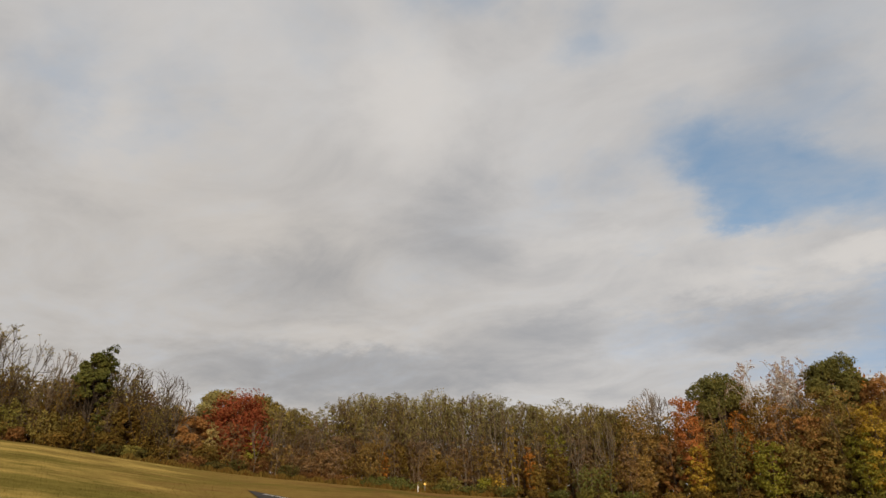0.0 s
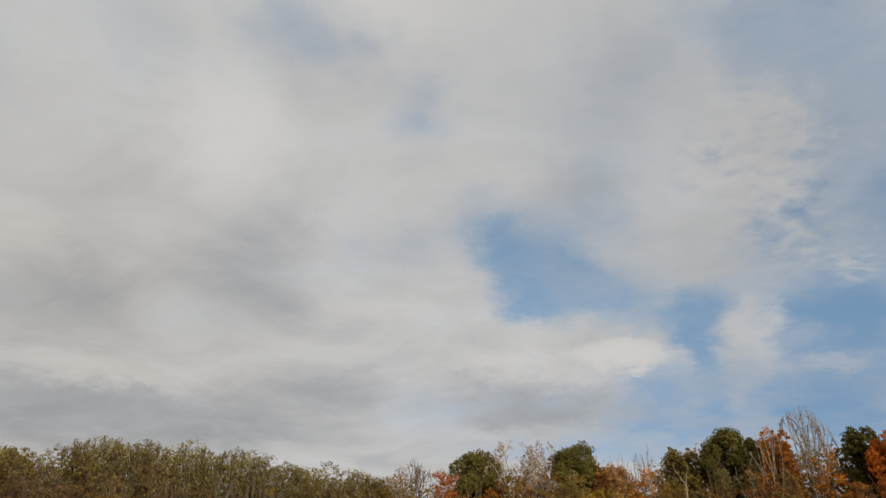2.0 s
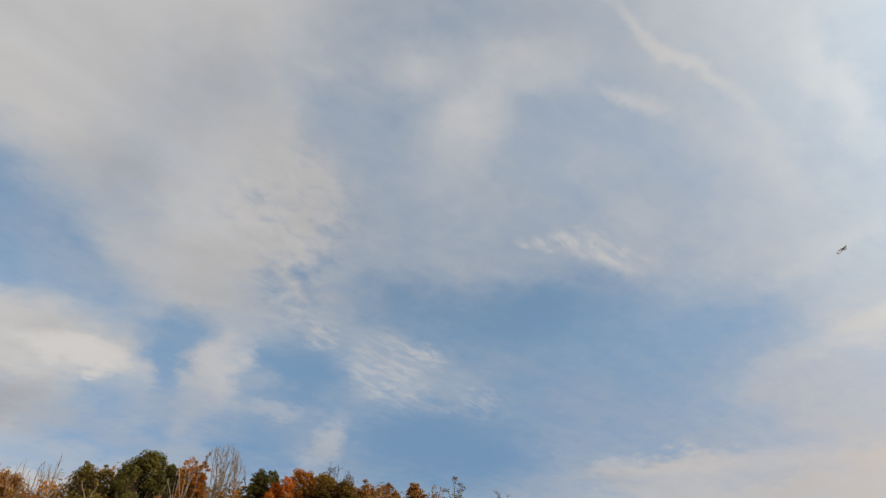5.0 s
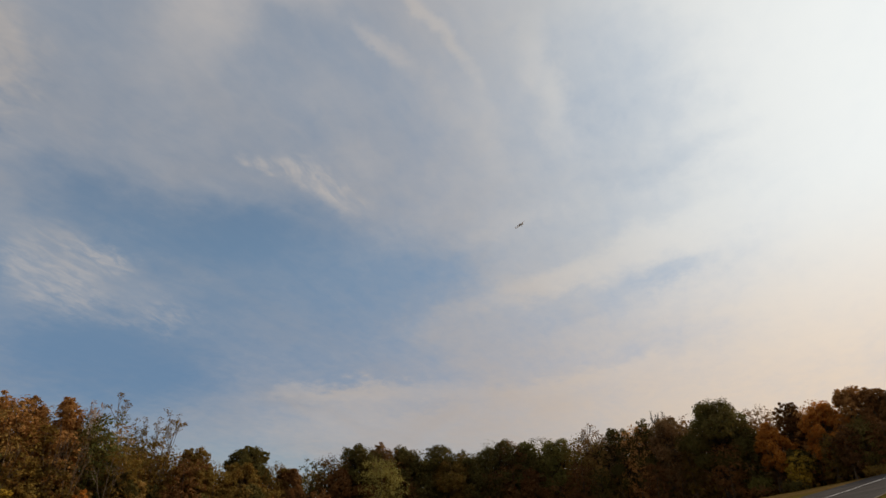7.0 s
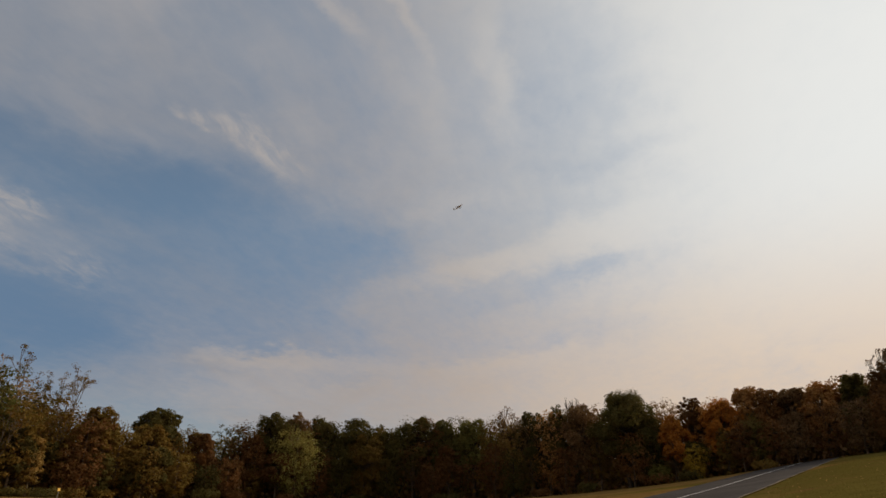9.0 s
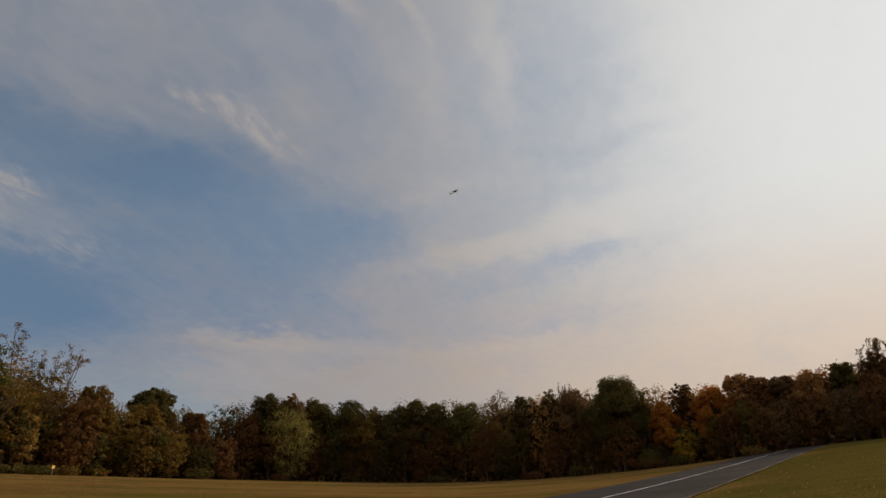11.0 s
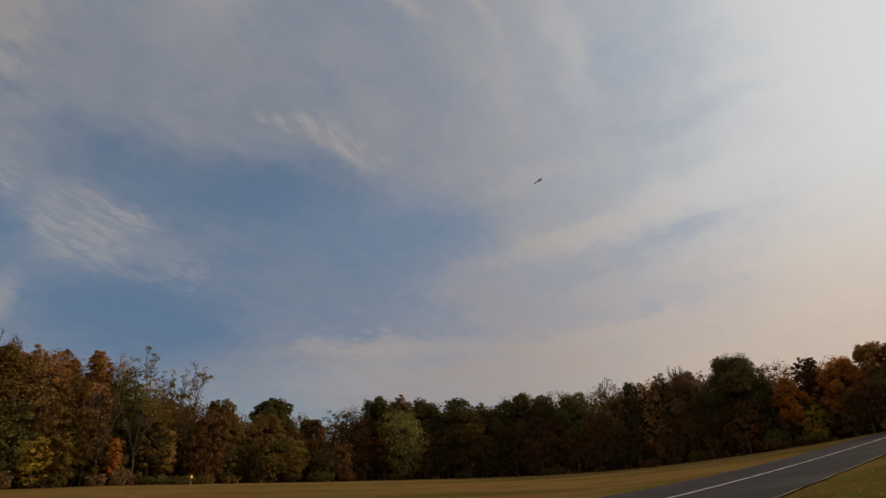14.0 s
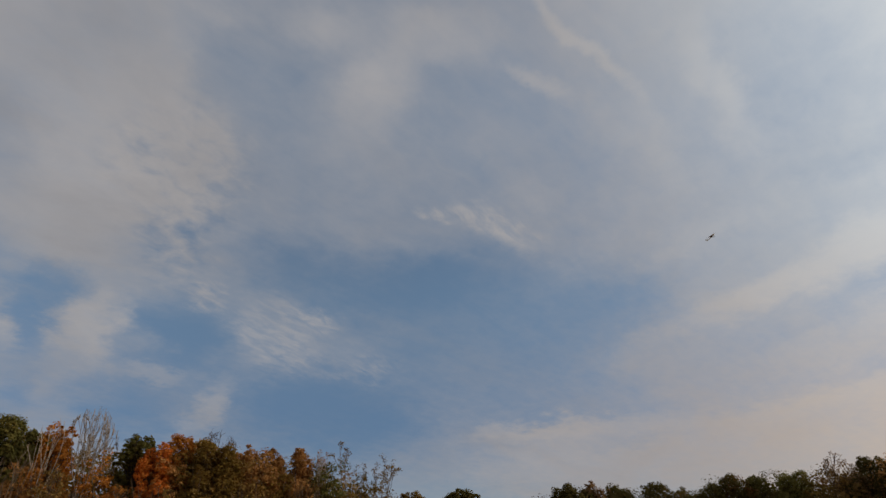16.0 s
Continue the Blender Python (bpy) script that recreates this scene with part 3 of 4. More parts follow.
def tree(kind, az, top, wide, colour, ahead=0.0, label="", bark="", leaf=0.195, dense=1.0, group="", into=None):
    """A leafy tree. az: where it stands; top: elevation of its top seen from the eye; wide: its crown's width, both in degrees;
    ahead: metres in front of the wood's edge."""
    serial[0] += 1
    rng = np.random.default_rng(1000 + serial[0])
    d = edge_of(az) - ahead
    x, y, z = at(az, d)
    height = max(1.2, EYE + d * math.tan(radians(top + (0.35 if kind != "bush" else 0))) - z)
    radius = d * radians(wide) / 2 * 1.08
    foot, full, clusters, count, size, thick, lean = SHAPES[kind]
    clusters = int(clusters * 1.5 * min(1.6, max(0.6, (radius / 3.0) ** 0.8 * (height / 12) ** 0.4)))
    zc = height * (foot + (1 - foot) * full)
    up, down = height - zc, zc - height * foot
    # crown: points in a lobed shell
    i = np.arange(clusters) + 0.5
    phi = np.arccos(1 - 2 * i / clusters)
    th = math.pi * (1 + 5 ** 0.5) * i + rng.random() * 6
    lob = 1 + 0.16 * np.sin(3 * th + rng.random() * 6) * np.sin(phi) + rng.normal(0, 0.10, clusters)
    r = lob * rng.uniform(0.45, 1.0, clusters) ** 0.45
    cs = size * radius
    belly = np.sin(phi) ** 0.62
    px = (radius - cs * 0.45) * r * belly * np.cos(th)
    py = (radius - cs * 0.45) * r * belly * np.sin(th)
    cz = np.cos(phi)
    pz = zc + np.where(cz > 0, (up - cs * 0.5) * cz, down * cz) * r
    pz = np.minimum(pz, height - cs * 0.45)
    tips = np.stack((px, py, pz), 1)
    if kind in ("oak", "round", "crown") and into is None:
        cs *= 0.50
        ball = lobed(rng, int(clusters * 1.35))
        clusters = len(ball)
        tips = np.stack((ball[:, 0] * (radius - cs * 0.4), ball[:, 1] * (radius - cs * 0.4), zc + np.where(ball[:, 2] > 0, ball[:, 2] * (up - cs * 0.4), ball[:, 2] * down)), 1)
    top_shift = rng.normal(0, lean * height, 2)
    V, F = [], []
    hh = np.array([-0.03, 0.0, 0.15, 0.35, 0.6, 0.88])
    line_x = np.stack((top_shift[0] * hh + rng.normal(0, 0.012 * height, 6) * (hh > 0.1), top_shift[1] * hh + rng.normal(0, 0.012 * height, 6) * (hh > 0.1), height * hh), 1)
    rr = thick * height * np.array([1.5, 1.25, 0.95, 0.8, 0.5, 0.12])
    tube(V, F, line_x, rr, 7)
    for k in range(clusters):
        if k % (6 if into is not None else 4 if kind in ("bush", "full") else 2):
            continue
        u = np.clip((tips[k, 2] / height) * rng.uniform(0.45, 0.8), 0.05, 0.85)
        s = np.array([np.interp(u, hh, line_x[:, 0]), np.interp(u, hh, line_x[:, 1]), u * height])
        b = thick * height * (0.34 if kind != "thin" else 0.4) * (1 - u * 0.6)
        tube(V, F, bend(s, tips[k], rng, 4, 0.12), b * np.array([1, 0.75, 0.5, 0.18]), 3)
    per = max(5, int(count * dense * (0.64 if into is None else 0.5)))
    lv, lf = leaves(tips, per, np.full(clusters, cs) * rng.uniform(0.5, 1.25, clusters), leaf * 0.92, rng, np.array([[0, 0, zc - 0.25 * down]]))
    if into is not None:
        into.append((np.concatenate(V) + (x, y, z), np.concatenate(F), lv + (x, y, z), lf, colour))
        return None
    wood = quad_mesh("trunk", np.concatenate(V), np.concatenate(F))
    crown = quad_mesh("crown", lv, lf)
    ob = new("tree" if kind != "bush" else "bush")
    ob.empty_display_size = 0.5
    ob.location = (x, y, z)
    link("trunk" if kind != "bush" else "stem", wood, BARK[bark or wood_name(colour)], ob)
    link("crown" if kind != "bush" else "foliage", crown, LEAF[colour], ob)
    words = {"round": "broad tree with a dense crown of %s leaves", "oak": "large oak with a heavy crown of %s leaves", "crown": "tall oak with a rounded crown of %s leaves",
             "tall": "tall slender tree with bare trunk and %s top", "narrow": "upright narrow tree with %s leaves",
             "thin": "thin airy tree with sparse %s leaves", "bush": "low bush with %s leaves at the wood's edge",
             "full": "leafy tree branched to the ground with %s leaves"}[kind]
    tagged(ob, label or words % colour, "tree" if kind != "bush" else "bush", group or ("trees of the wood" if kind != "bush" else "bushes along the wood"))
    return ob


def bare_tree(az, top, wide, bark="grey", ahead=0.0, limbs=16, foot=0.35, label="", fuzz="", upright=0.6, thick=0.014):
    """A leafless tree: trunk, limbs and fine twigs, with a few last leaves if fuzz names their colour."""
    serial[0] += 1
    rng = np.random.default_rng(5000 + serial[0])
    d = edge_of(az) - ahead
    x, y, z = at(az, d)
    height = EYE + d * math.tan(radians(top + 0.3)) - z
    radius = d * radians(wide) / 2 * 1.3
    ends, ways = [], []
    levels = 4 if limbs > 10 else 3
    spread = 1.05 - 0.55 * upright

    def grow(p, way, size, thickness, level):
        """One bough and, from along it and from its tip, those that it carries."""
        pts, w = [p], way
        for k in range(3):
            w = w + rng.normal(0, 0.12, 3) + np.array([0, 0, 0.06 * upright])
            w = w / np.linalg.norm(w)
            pts.append(pts[-1] + w * size / 3)
        tip = 0.5 if level else 0.3
        ways.append((np.array(pts), thickness * np.linspace(1, tip, 4), level))
        if level == 0:
            ends.append(pts[-1])
            ends.append(pts[2])
            return
        for k in range(4 if limbs > 15 else 3):
            side = rng.normal(0, 1, 3)
            side = side - w * side.dot(w)
            side = side / np.linalg.norm(side)
            lean = (0.25 if k == 0 else 1.0) * spread * rng.uniform(0.7, 1.5)
            s2 = pts[3] if k == 0 else pts[1] + (pts[3] - pts[1]) * rng.uniform(0.2, 1.0)
            grow(s2, w + side * lean, size * rng.uniform(0.5, 0.8), thickness * tip * (0.95 if k == 0 else rng.uniform(0.55, 0.8)), level - 1)

    trunk_r = thick * height
    fork = np.array([rng.normal(0, 0.02 * height), rng.normal(0, 0.02 * height), height * foot])
    count = 5 if limbs > 15 else 4 if limbs > 8 else 3
    for k in range(count):
        a = k * 6.283 / count + rng.random()
        way = np.array([math.cos(a) * spread, math.sin(a) * spread, 1.0]) * (1, 1, rng.uniform(0.8, 1.4))
        grow(fork * (1, 1, rng.uniform(0.75, 1.15)), way / np.linalg.norm(way), height * (0.30 if levels == 4 else 0.36), trunk_r * 0.55, levels - 1)
    every = np.concatenate([w for w, r, lv in ways])
    up = (height - fork[2] * 0.75) / max(0.1, np.percentile(every[:, 2], 96) - fork[2] * 0.75)
    out = radius / np.percentile(np.hypot(every[:, 0], every[:, 1]), 90)

    def fitted(p):
        q = np.array(p) * (out, out, 1)
        q[:, 2] = fork[2] * 0.75 + (q[:, 2] - fork[2] * 0.75) * up
        # the outer twigs keep to a rounded crown
        mid = np.array([0, 0, height * 0.5])
        far = np.linalg.norm((q - mid) / (radius, radius, height * 0.5), axis=1)
        return mid + (q - mid) / np.maximum(1.0, far ** 0.75)[:, None]

    V, F, V2, F2 = [], [], [], []
    trunk_way = np.array([[0, 0, -0.3], [0, 0, 0], fork * (0.2, 0.5, 0.4), fork * (0.8, 0.7, 0.8), fork * (out, out, 1.15)])
    tube(V, F, trunk_way, trunk_r * np.array([1.4, 1.15, 0.95, 0.85, 0.55]), 7)
    for w, r, lv in ways:
        w = fitted(w)
        if lv >= 2:
            w[0] = w[0] if lv < levels - 1 else (w[0] * (0.5, 0.5, 1))
            tube(V2, F2, w, np.maximum(0.046, r), 4)
        elif lv == 1:
            tube(V2, F2, w, np.maximum(0.038, r), 3)
        else:
            tube(V2, F2, w[[0, 1, 3]], np.maximum((0.034, 0.030, 0.020), r[[0, 1, 3]]), 3)
    ends = list(fitted(ends))
    ob = new("bare_tree")
    ob.empty_display_size = 0.5
    ob.location = (x, y, z)
    link("trunk", quad_mesh("trunk", np.concatenate(V), np.concatenate(F)), BARK[bark], ob)
    link("branchwork", quad_mesh("branchwork", np.concatenate(V2), np.concatenate(F2)), BARK[bark], ob)
    if fuzz:
        ends = np.array(ends)
        ends = ends[rng.random(len(ends)) < (0.55 if limbs > 10 else 0.9)]
        lv, lf = leaves(ends, 4 if limbs > 10 else 18, np.full(len(ends), 0.25 if limbs > 10 else 0.5), 0.12, rng)
        last = link("sparse_leafage", quad_mesh("sparse_leafage", lv, lf), LEAF[fuzz], ob)
        last["kind"] = "stuff"
    tagged(ob, label or "leafless tree with %s limbs and fine twigs" % bark.replace("umber", "brown"), "tree", "bare trees")
    return ob


# the crest of the wood, and colours of its stretches
CREST_AZ = (-45, -37, -30, -26, -23, -18, -12, -7, 0, 8, 16, 21, 24, 28, 32, 36, 41, 45, 48, 52, 55, 59, 64, 67, 71, 75, 79, 81.5, 85, 90, 94, 98, 103, 108, 114, 118, 122, 126, 130, 134, 138, 142, 155, 165)
CREST_EL = (12, 11, 10.5, 10, 7.5, 9, 8, 8.8, 9, 8.4, 7.2, 8, 9.6, 8.6, 10, 8.2, 9.8, 10.6, 10.2, 10, 10.2, 10.4, 9.3, 9.3, 7.6, 6.2, 4.8, 5.6, 4.0, 5.4, 5.7, 5.4, 5.8, 5.9, 6.4, 7.1, 7.9, 7.2, 7.2, 8.2, 8.6, 9.2, 11, 11)


def crest(az):
    return float(np.interp(az, CREST_AZ, CREST_EL))


def foot_el(az):
    d = edge_of(az)
    return math.degrees(math.atan2(at(az, d)[2] - EYE, d))


# --- stretch on the climbing slope
for az, top, wide, ahead in ((-42.5, 12.8, 5.0, 0.0), (-38.6, 13.2, 5.2, 0.5), (-35.6, 13.3, 4.8, 0.0)):
    bare_tree(az, top, wide, "umber", ahead, 24, 0.12, "tall nearly leafless tree with brown limbs spreading upwards", "olive", 0.35, 0.016)
bare_tree(-32.2, 12.0, 3.6, "grey", 0.0, 16, 0.3, "", "", 0.4)
tree("crown", -29.8, 12.1, 2.8, "ivy green", 5.2, "tall ivy-covered tree with dark green leaves")
tree("narrow", -28.9, 12.9, 1.5, "ivy green", 5.0, "upright ivy-covered stem with dark green leaves", dense=1.3)
for az, top, wide, ahead, fuzz in ((-27.0, 11.2, 5.2, 1.5, "olive"), (-24.9, 10.9, 4.4, 1.0, ""), (-28.6, 10.6, 4.0, 2.5, "olive")):
    bare_tree(az, top, wide, "umber", ahead, 24, 0.12, "broad leafless tree with dense brown twigs", fuzz, 0.25, 0.017)
bare_tree(-23.4, 9.0, 2.8, "grey", 2.5, 16, 0.2, "thin leafless tree with grey-brown twigs", "", 0.4)
for az, top, wide, c, ahead, dense in ((-39.6, 8.9, 3.4, "dark olive", 3.0, 0.5), (-36.6, 8.2, 3.0, "dark olive", 3.5, 0.45), (-34.2, 8.9, 3.0, "olive", 2.5, 0.45), (-31.6, 10.0, 3.2, "olive", 2.0, 0.4),
                                       (-29.2, 8.9, 2.8, "dark olive", 3.0, 0.5), (-35.0, 7.8, 2.6, "green", 5.0, 0.7), (-32.4, 7.2, 3.0, "olive", 5.0, 0.6),
                                       (-30.4, 6.6, 2.6, "dark olive", 5.5, 0.5), (-28.0, 5.8, 2.4, "dark olive", 5.5, 0.7), (-25.4, 6.2, 2.6, "dark olive", 4.0, 0.5), (-26.2, 4.8, 2.0, "green", 5.5, 0.7)):
    tree("full", az, top, wide, c, ahead, dense=dense)
for k in range(10):
    az = -40 + k * 1.75
    bare_tree(az, crest(az) - (0.6, 1.8, 1.2)[k % 3], (3.2, 2.6, 2.9)[k % 3], ("umber", "brown", "umber")[k % 3], 4.5, 16, 0.14, "twiggy brown tree with few remaining leaves", ("olive", "", "dark olive")[k % 3], 0.4)
tree("narrow", -23.3, 8.1, 1.9, "olive brown", 1.0)
tree("round", -22.0, 7.5, 2.7, "rust", 1.5)
tree("crown", -20.0, 9.7, 4.2, "tan olive", -4.0, dense=0.5)
tree("crown", -16.4, 9.4, 3.6, "olive", -4.0, dense=0.6)
tree("full", -18.2, 9.4, 5.2, "red", 0.0, "broad maple with a dense crown of deep red leaves", dense=2.4, leaf=0.22)
tree("narrow", -20.2, 6.7, 1.1, "pale yellow", 4.0, dense=0.5)
tree("thin", -16.9, 6.3, 1.3, "yellow green", 3.0)
tree("thin", -18.5, 6.9, 2.4, "brown", 4.5)
# --- row of slender trees
for az, top, wide, c in ((-14.6, 8.4, 3.0, "olive"), (-13.0, 8.2, 2.2, "olive"), (-8.8, 9.0, 3.0, "olive"), (-7.1, 9.6, 3.0, "tan olive"), (-5.0, 9.5, 2.8, "olive"),
                         (-3.2, 9.3, 2.8, "tan olive"), (-1.0, 9.7, 3.0, "tan olive"), (0.9, 9.2, 2.6, "tan olive"), (3.2, 9.4, 2.8, "tan olive"), (5.4, 8.8, 2.8, "tan olive"),
                         (7.6, 8.5, 2.8, "tan olive"), (9.3, 8.0, 2.6, "olive"), (13.4, 8.1, 3.0, "olive"), (15.3, 7.5, 2.4, "olive"), (11.7, 7.6, 2.6, "olive")):
    tree("tall", az, top, wide, c, 0.0, bark="grey", dense=1.2)
    tree("tall", az + 0.8, top - 0.4, wide * 0.9, c, -5.0, bark="grey", dense=1.1)
    bare_tree(az - 0.7, top - 0.25, wide * 0.95, "brown", 0.5, 18, 0.38, "slender tree with fine upright twigs and few olive leaves", "tan olive", 0.25, 0.010)
tree("thin", -10.9, 8.9, 2.2, "tan olive", 0.0)
tree("thin", 10.9, 8.8, 2.4, "tan olive", 0.0)
tree("full", 16.6, 7.9, 3.8, "olive brown", 0.5)
tree("full", 14.6, 7.6, 3.2, "olive", -1.0)
bare_tree(18.0, 8.8, 3.6, "grey", -2.0, 18, 0.5, upright=0.2, thick=0.013)
# --- mixed autumn stretch
tree("narrow", 21.0, 8.5, 2.6, "rust red", 3.5, "upright tree clad in rusty red leaves", dense=1.5)
tree("full", 19.4, 5.6, 2.2, "rust", 2.0)
tree("crown", 23.7, 10.0, 5.4, "dark green", -3.0)
bare_tree(26.8, 10.3, 4.6, "pale", -2.0, 22, 0.60, "bare tree with pale limbs and a few pinkish leaves", "pink", 0.0, 0.010)
bare_tree(29.4, 10.4, 3.2, "pale", -2.0, 16, 0.62, "bare tree with pale limbs and a few pinkish leaves", "pink", 0.1, 0.010)
tree("crown", 32.4, 10.5, 4.8, "dark green", -3.0)
tree("round", 35.6, 8.7, 3.8, "rust", -2.0)
for az, top in ((36.2, 9.3), (37.5, 9.8), (38.7, 9.9)):
    bare_tree(az, top - 0.3, 1.7, "weathered", 0.0, 9, 0.5, "thin dead tree with weathered upright limbs", "", 0.6, 0.007)
tree("oak", 41.0, 10.3, 3.8, "olive", -2.5, dense=0.7)
tree("crown", 44.7, 11.1, 4.8, "dark green", -3.0)
tree("crown", 47.0, 10.2, 3.0, "dark green", -4.0)
tree("round", 48.6, 10.7, 3.6, "orange", -1.0)
bare_tree(47.9, 10.8, 2.4, "pale", 1.0, 10, 0.45, "thin dead tree with pale upright limbs", "", 0.6, 0.008)
bare_tree(50.6, 11.8, 3.4, "weathered", 0.5, 18, 0.4, "bare tree with long upright grey limbs", "", 0.35, 0.009)
tree("round", 54.2, 10.8, 3.6, "dark green", -1.0)
tree("round", 55.8, 9.8, 3.4, "bright orange", 1.0)
tree("round", 57.4, 11.2, 3.4, "orange", -1.0)
tree("round", 59.3, 10.9, 3.6, "olive brown", -2.0)
bare_tree(60.4, 10.3, 3.4, "umber", -2.0, 24, 0.3, "", "", 0.25, 0.012)
tree("oak", 60.6, 10.2, 5.4, "dark olive", 1.0)
tree("round", 62.6, 9.8, 3.2, "rust", -1.0)
tree("round", 65.0, 9.9, 3.2, "rust", -1.0)
tree("round", 67.3, 10.0, 3.0, "rust", -0.5)
bare_tree(68.9, 9.2, 2.0, "pale", -1.0, 14, 0.45, "bare tree with pale limbs and a few pinkish leaves", "pink", 0.7)
tree("narrow", 70.0, 8.1, 3.2, "ivy green", 1.5, "ivy-covered tree with dark green leaves")
bare_tree(71.2, 9.6, 3.2, "grey", 0.0, 10, 0.5, "thin airy tree with a grey trunk and sparse green leaves", "dark olive", 0.4, 0.011)
bare_tree(74.6, 8.6, 3.2, "grey", 1.0, 10, 0.45, "thin airy tree with a grey trunk and sparse green leaves", "dark olive", 0.4, 0.011)
tree("full", 21.4, 4.2, 2.0, "yellow", 5.0)
tree("full", 24.0, 5.4, 3.6, "green", 4.0)
tree("full", 26.6, 4.2, 2.4, "yellow green", 5.5)
tree("full", 25.0, 7.0, 2.6, "orange", 2.0)
tree("full", 27.8, 6.8, 3.2, "rust", 2.5)
tree("full", 30.8, 7.8, 3.4, "olive brown", 2.0)
tree("full", 34.0, 6.4, 3.0, "yellow", 4.5)
tree("full", 32.2, 7.4, 3.2, "olive brown", 2.5)
tree("full", 31.4, 5.2, 2.6, "olive", 4.5)
tree("full", 35.9, 7.4, 3.4, "olive brown", 2.0)
tree("full", 36.2, 5.2, 2.8, "olive brown", 4.0)
tree("full", 29.0, 6.9, 2.8, "olive brown", 2.0)
tree("full", 28.7, 4.4, 2.6, "olive", 5.0)
tree("full", 30.7, 5.4, 2.6, "olive brown", 5.0)
tree("full", 32.9, 4.3, 2.4, "yellow green", 5.5)
tree("full", 38.6, 5.0, 2.8, "olive", 4.5)
tree("full", 22.6, 6.6, 3.0, "olive brown", 2.0)
tree("full", 37.8, 7.6, 3.2, "orange", 2.0, dense=0.8)
tree("full", 40.3, 6.8, 3.4, "olive brown", 3.0)
tree("full", 43.6, 6.6, 3.6, "olive brown", 3.0)
tree("full", 46.8, 7.6, 3.2, "rust", 2.0)
tree("full", 51.6, 8.3, 3.0, "orange", 1.5)
tree("full", 53.0, 6.6, 2.4, "orange", 3.0)
# rust tops; dark olive below paints the shadow of the lower wood
for az, top, wide, c in ((56.6, 8.4, 3.6, "rust"), (58.4, 8.8, 3.8, "dark olive"), (60.8, 9.0, 3.8, "dark olive"), (63.2, 8.4, 3.6, "olive brown"), (65.4, 7.8, 3.4, "dark olive"), (67.6, 7.4, 3.2, "rust"),
                         (57.4, 5.6, 3.2, "dark olive"), (60.0, 5.8, 3.4, "dark olive"), (62.4, 5.4, 3.2, "dark green"), (65.0, 5.0, 3.0, "dark olive"), (67.2, 4.6, 3.0, "dark olive"), (64.2, 9.2, 3.2, "rust"), (69.0, 8.0, 3.0, "deep green"), (71.8, 6.0, 3.2, "dark olive"),
                         (74.2, 6.6, 3.4, "dark olive"), (76.4, 5.0, 3.0, "dark brown")):
    tree("full", az, top, wide, c, 1.5 if top > 6.5 else 3.5, leaf=0.22, dense=0.8)
# --- stretch against the light: backlit shade is put into darker leaf colours
tree("full", 64.0, 2.8, 2.6, "yellow", 5.0, dense=0.6)
tree("full", 65.8, 2.6, 1.8, "dark olive", 5.5)
tree("narrow", 69.3, 2.4, 1.1, "orange", 5.0, dense=0.5)
tree("narrow", 73.1, 3.2, 1.4, "olive brown", 4.0)
tree("round", 77.0, 6.2, 3.4, "dark olive", 1.0)
tree("full", 78.8, 4.4, 3.0, "dark olive", 1.5)
tree("crown", 81.4, 6.1, 3.6, "deep green", -3.0)
tree("round", 81.0, 4.9, 3.4, "dark olive", 1.0)
tree("full", 80.8, 2.9, 3.6, "dark olive", 3.5)
tree("round", 84.8, 4.4, 2.6, "dark brown", 0.0)
tree("thin", 86.4, 4.7, 1.8, "deep green", -2.0)
tree("thin", 87.9, 4.9, 1.7, "deep green", -2.0)
tree("round", 89.1, 4.3, 2.4, "dark brown", 1.0)
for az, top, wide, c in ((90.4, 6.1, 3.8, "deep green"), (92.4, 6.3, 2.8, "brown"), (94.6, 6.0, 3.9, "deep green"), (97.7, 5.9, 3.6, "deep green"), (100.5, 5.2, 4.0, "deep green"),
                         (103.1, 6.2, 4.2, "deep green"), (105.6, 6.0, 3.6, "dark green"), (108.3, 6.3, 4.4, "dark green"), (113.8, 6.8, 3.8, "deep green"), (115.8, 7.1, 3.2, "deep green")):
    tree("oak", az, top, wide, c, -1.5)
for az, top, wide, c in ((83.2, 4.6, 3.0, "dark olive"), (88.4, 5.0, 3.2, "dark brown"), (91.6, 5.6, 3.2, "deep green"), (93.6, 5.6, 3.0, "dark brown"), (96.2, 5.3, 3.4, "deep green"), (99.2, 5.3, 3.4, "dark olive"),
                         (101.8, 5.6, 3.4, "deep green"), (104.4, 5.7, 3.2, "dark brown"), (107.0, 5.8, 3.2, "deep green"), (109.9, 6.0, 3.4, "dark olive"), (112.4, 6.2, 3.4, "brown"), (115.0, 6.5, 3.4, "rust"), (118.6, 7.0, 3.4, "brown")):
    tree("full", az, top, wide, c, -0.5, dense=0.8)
tree("full", 92.7, 4.9, 3.8, "light green", 3.5, dense=1.2)
tree("round", 98.8, 4.6, 3.8, "dark olive", 2.0)
bare_tree(111.4, 6.6, 2.4, "brown", -1.0, 16, 0.4, "", "brown")
tree("round", 111.6, 5.6, 2.6, "olive brown", 0.5)
tree("round", 117.8, 7.4, 3.8, "brown", -0.5)
bare_tree(117.0, 7.4, 2.6, "umber", -3.0, 24, 0.4, upright=0.3)
tree("oak", 121.6, 8.9, 6.0, "deep green", 2.0, dense=1.3)
tree("round", 125.4, 6.1, 2.8, "orange", 1.5)
tree("full", 124.8, 7.1, 3.2, "brown", -2.5)
tree("full", 128.4, 7.4, 3.0, "rust", -2.5)
tree("full", 126.9, 3.4, 2.0, "yellow", 3.0)
tree("full", 124.0, 1.9, 1.8, "green", 4.0)
tree("round", 127.2, 7.7, 2.2, "dark brown", -2.0)
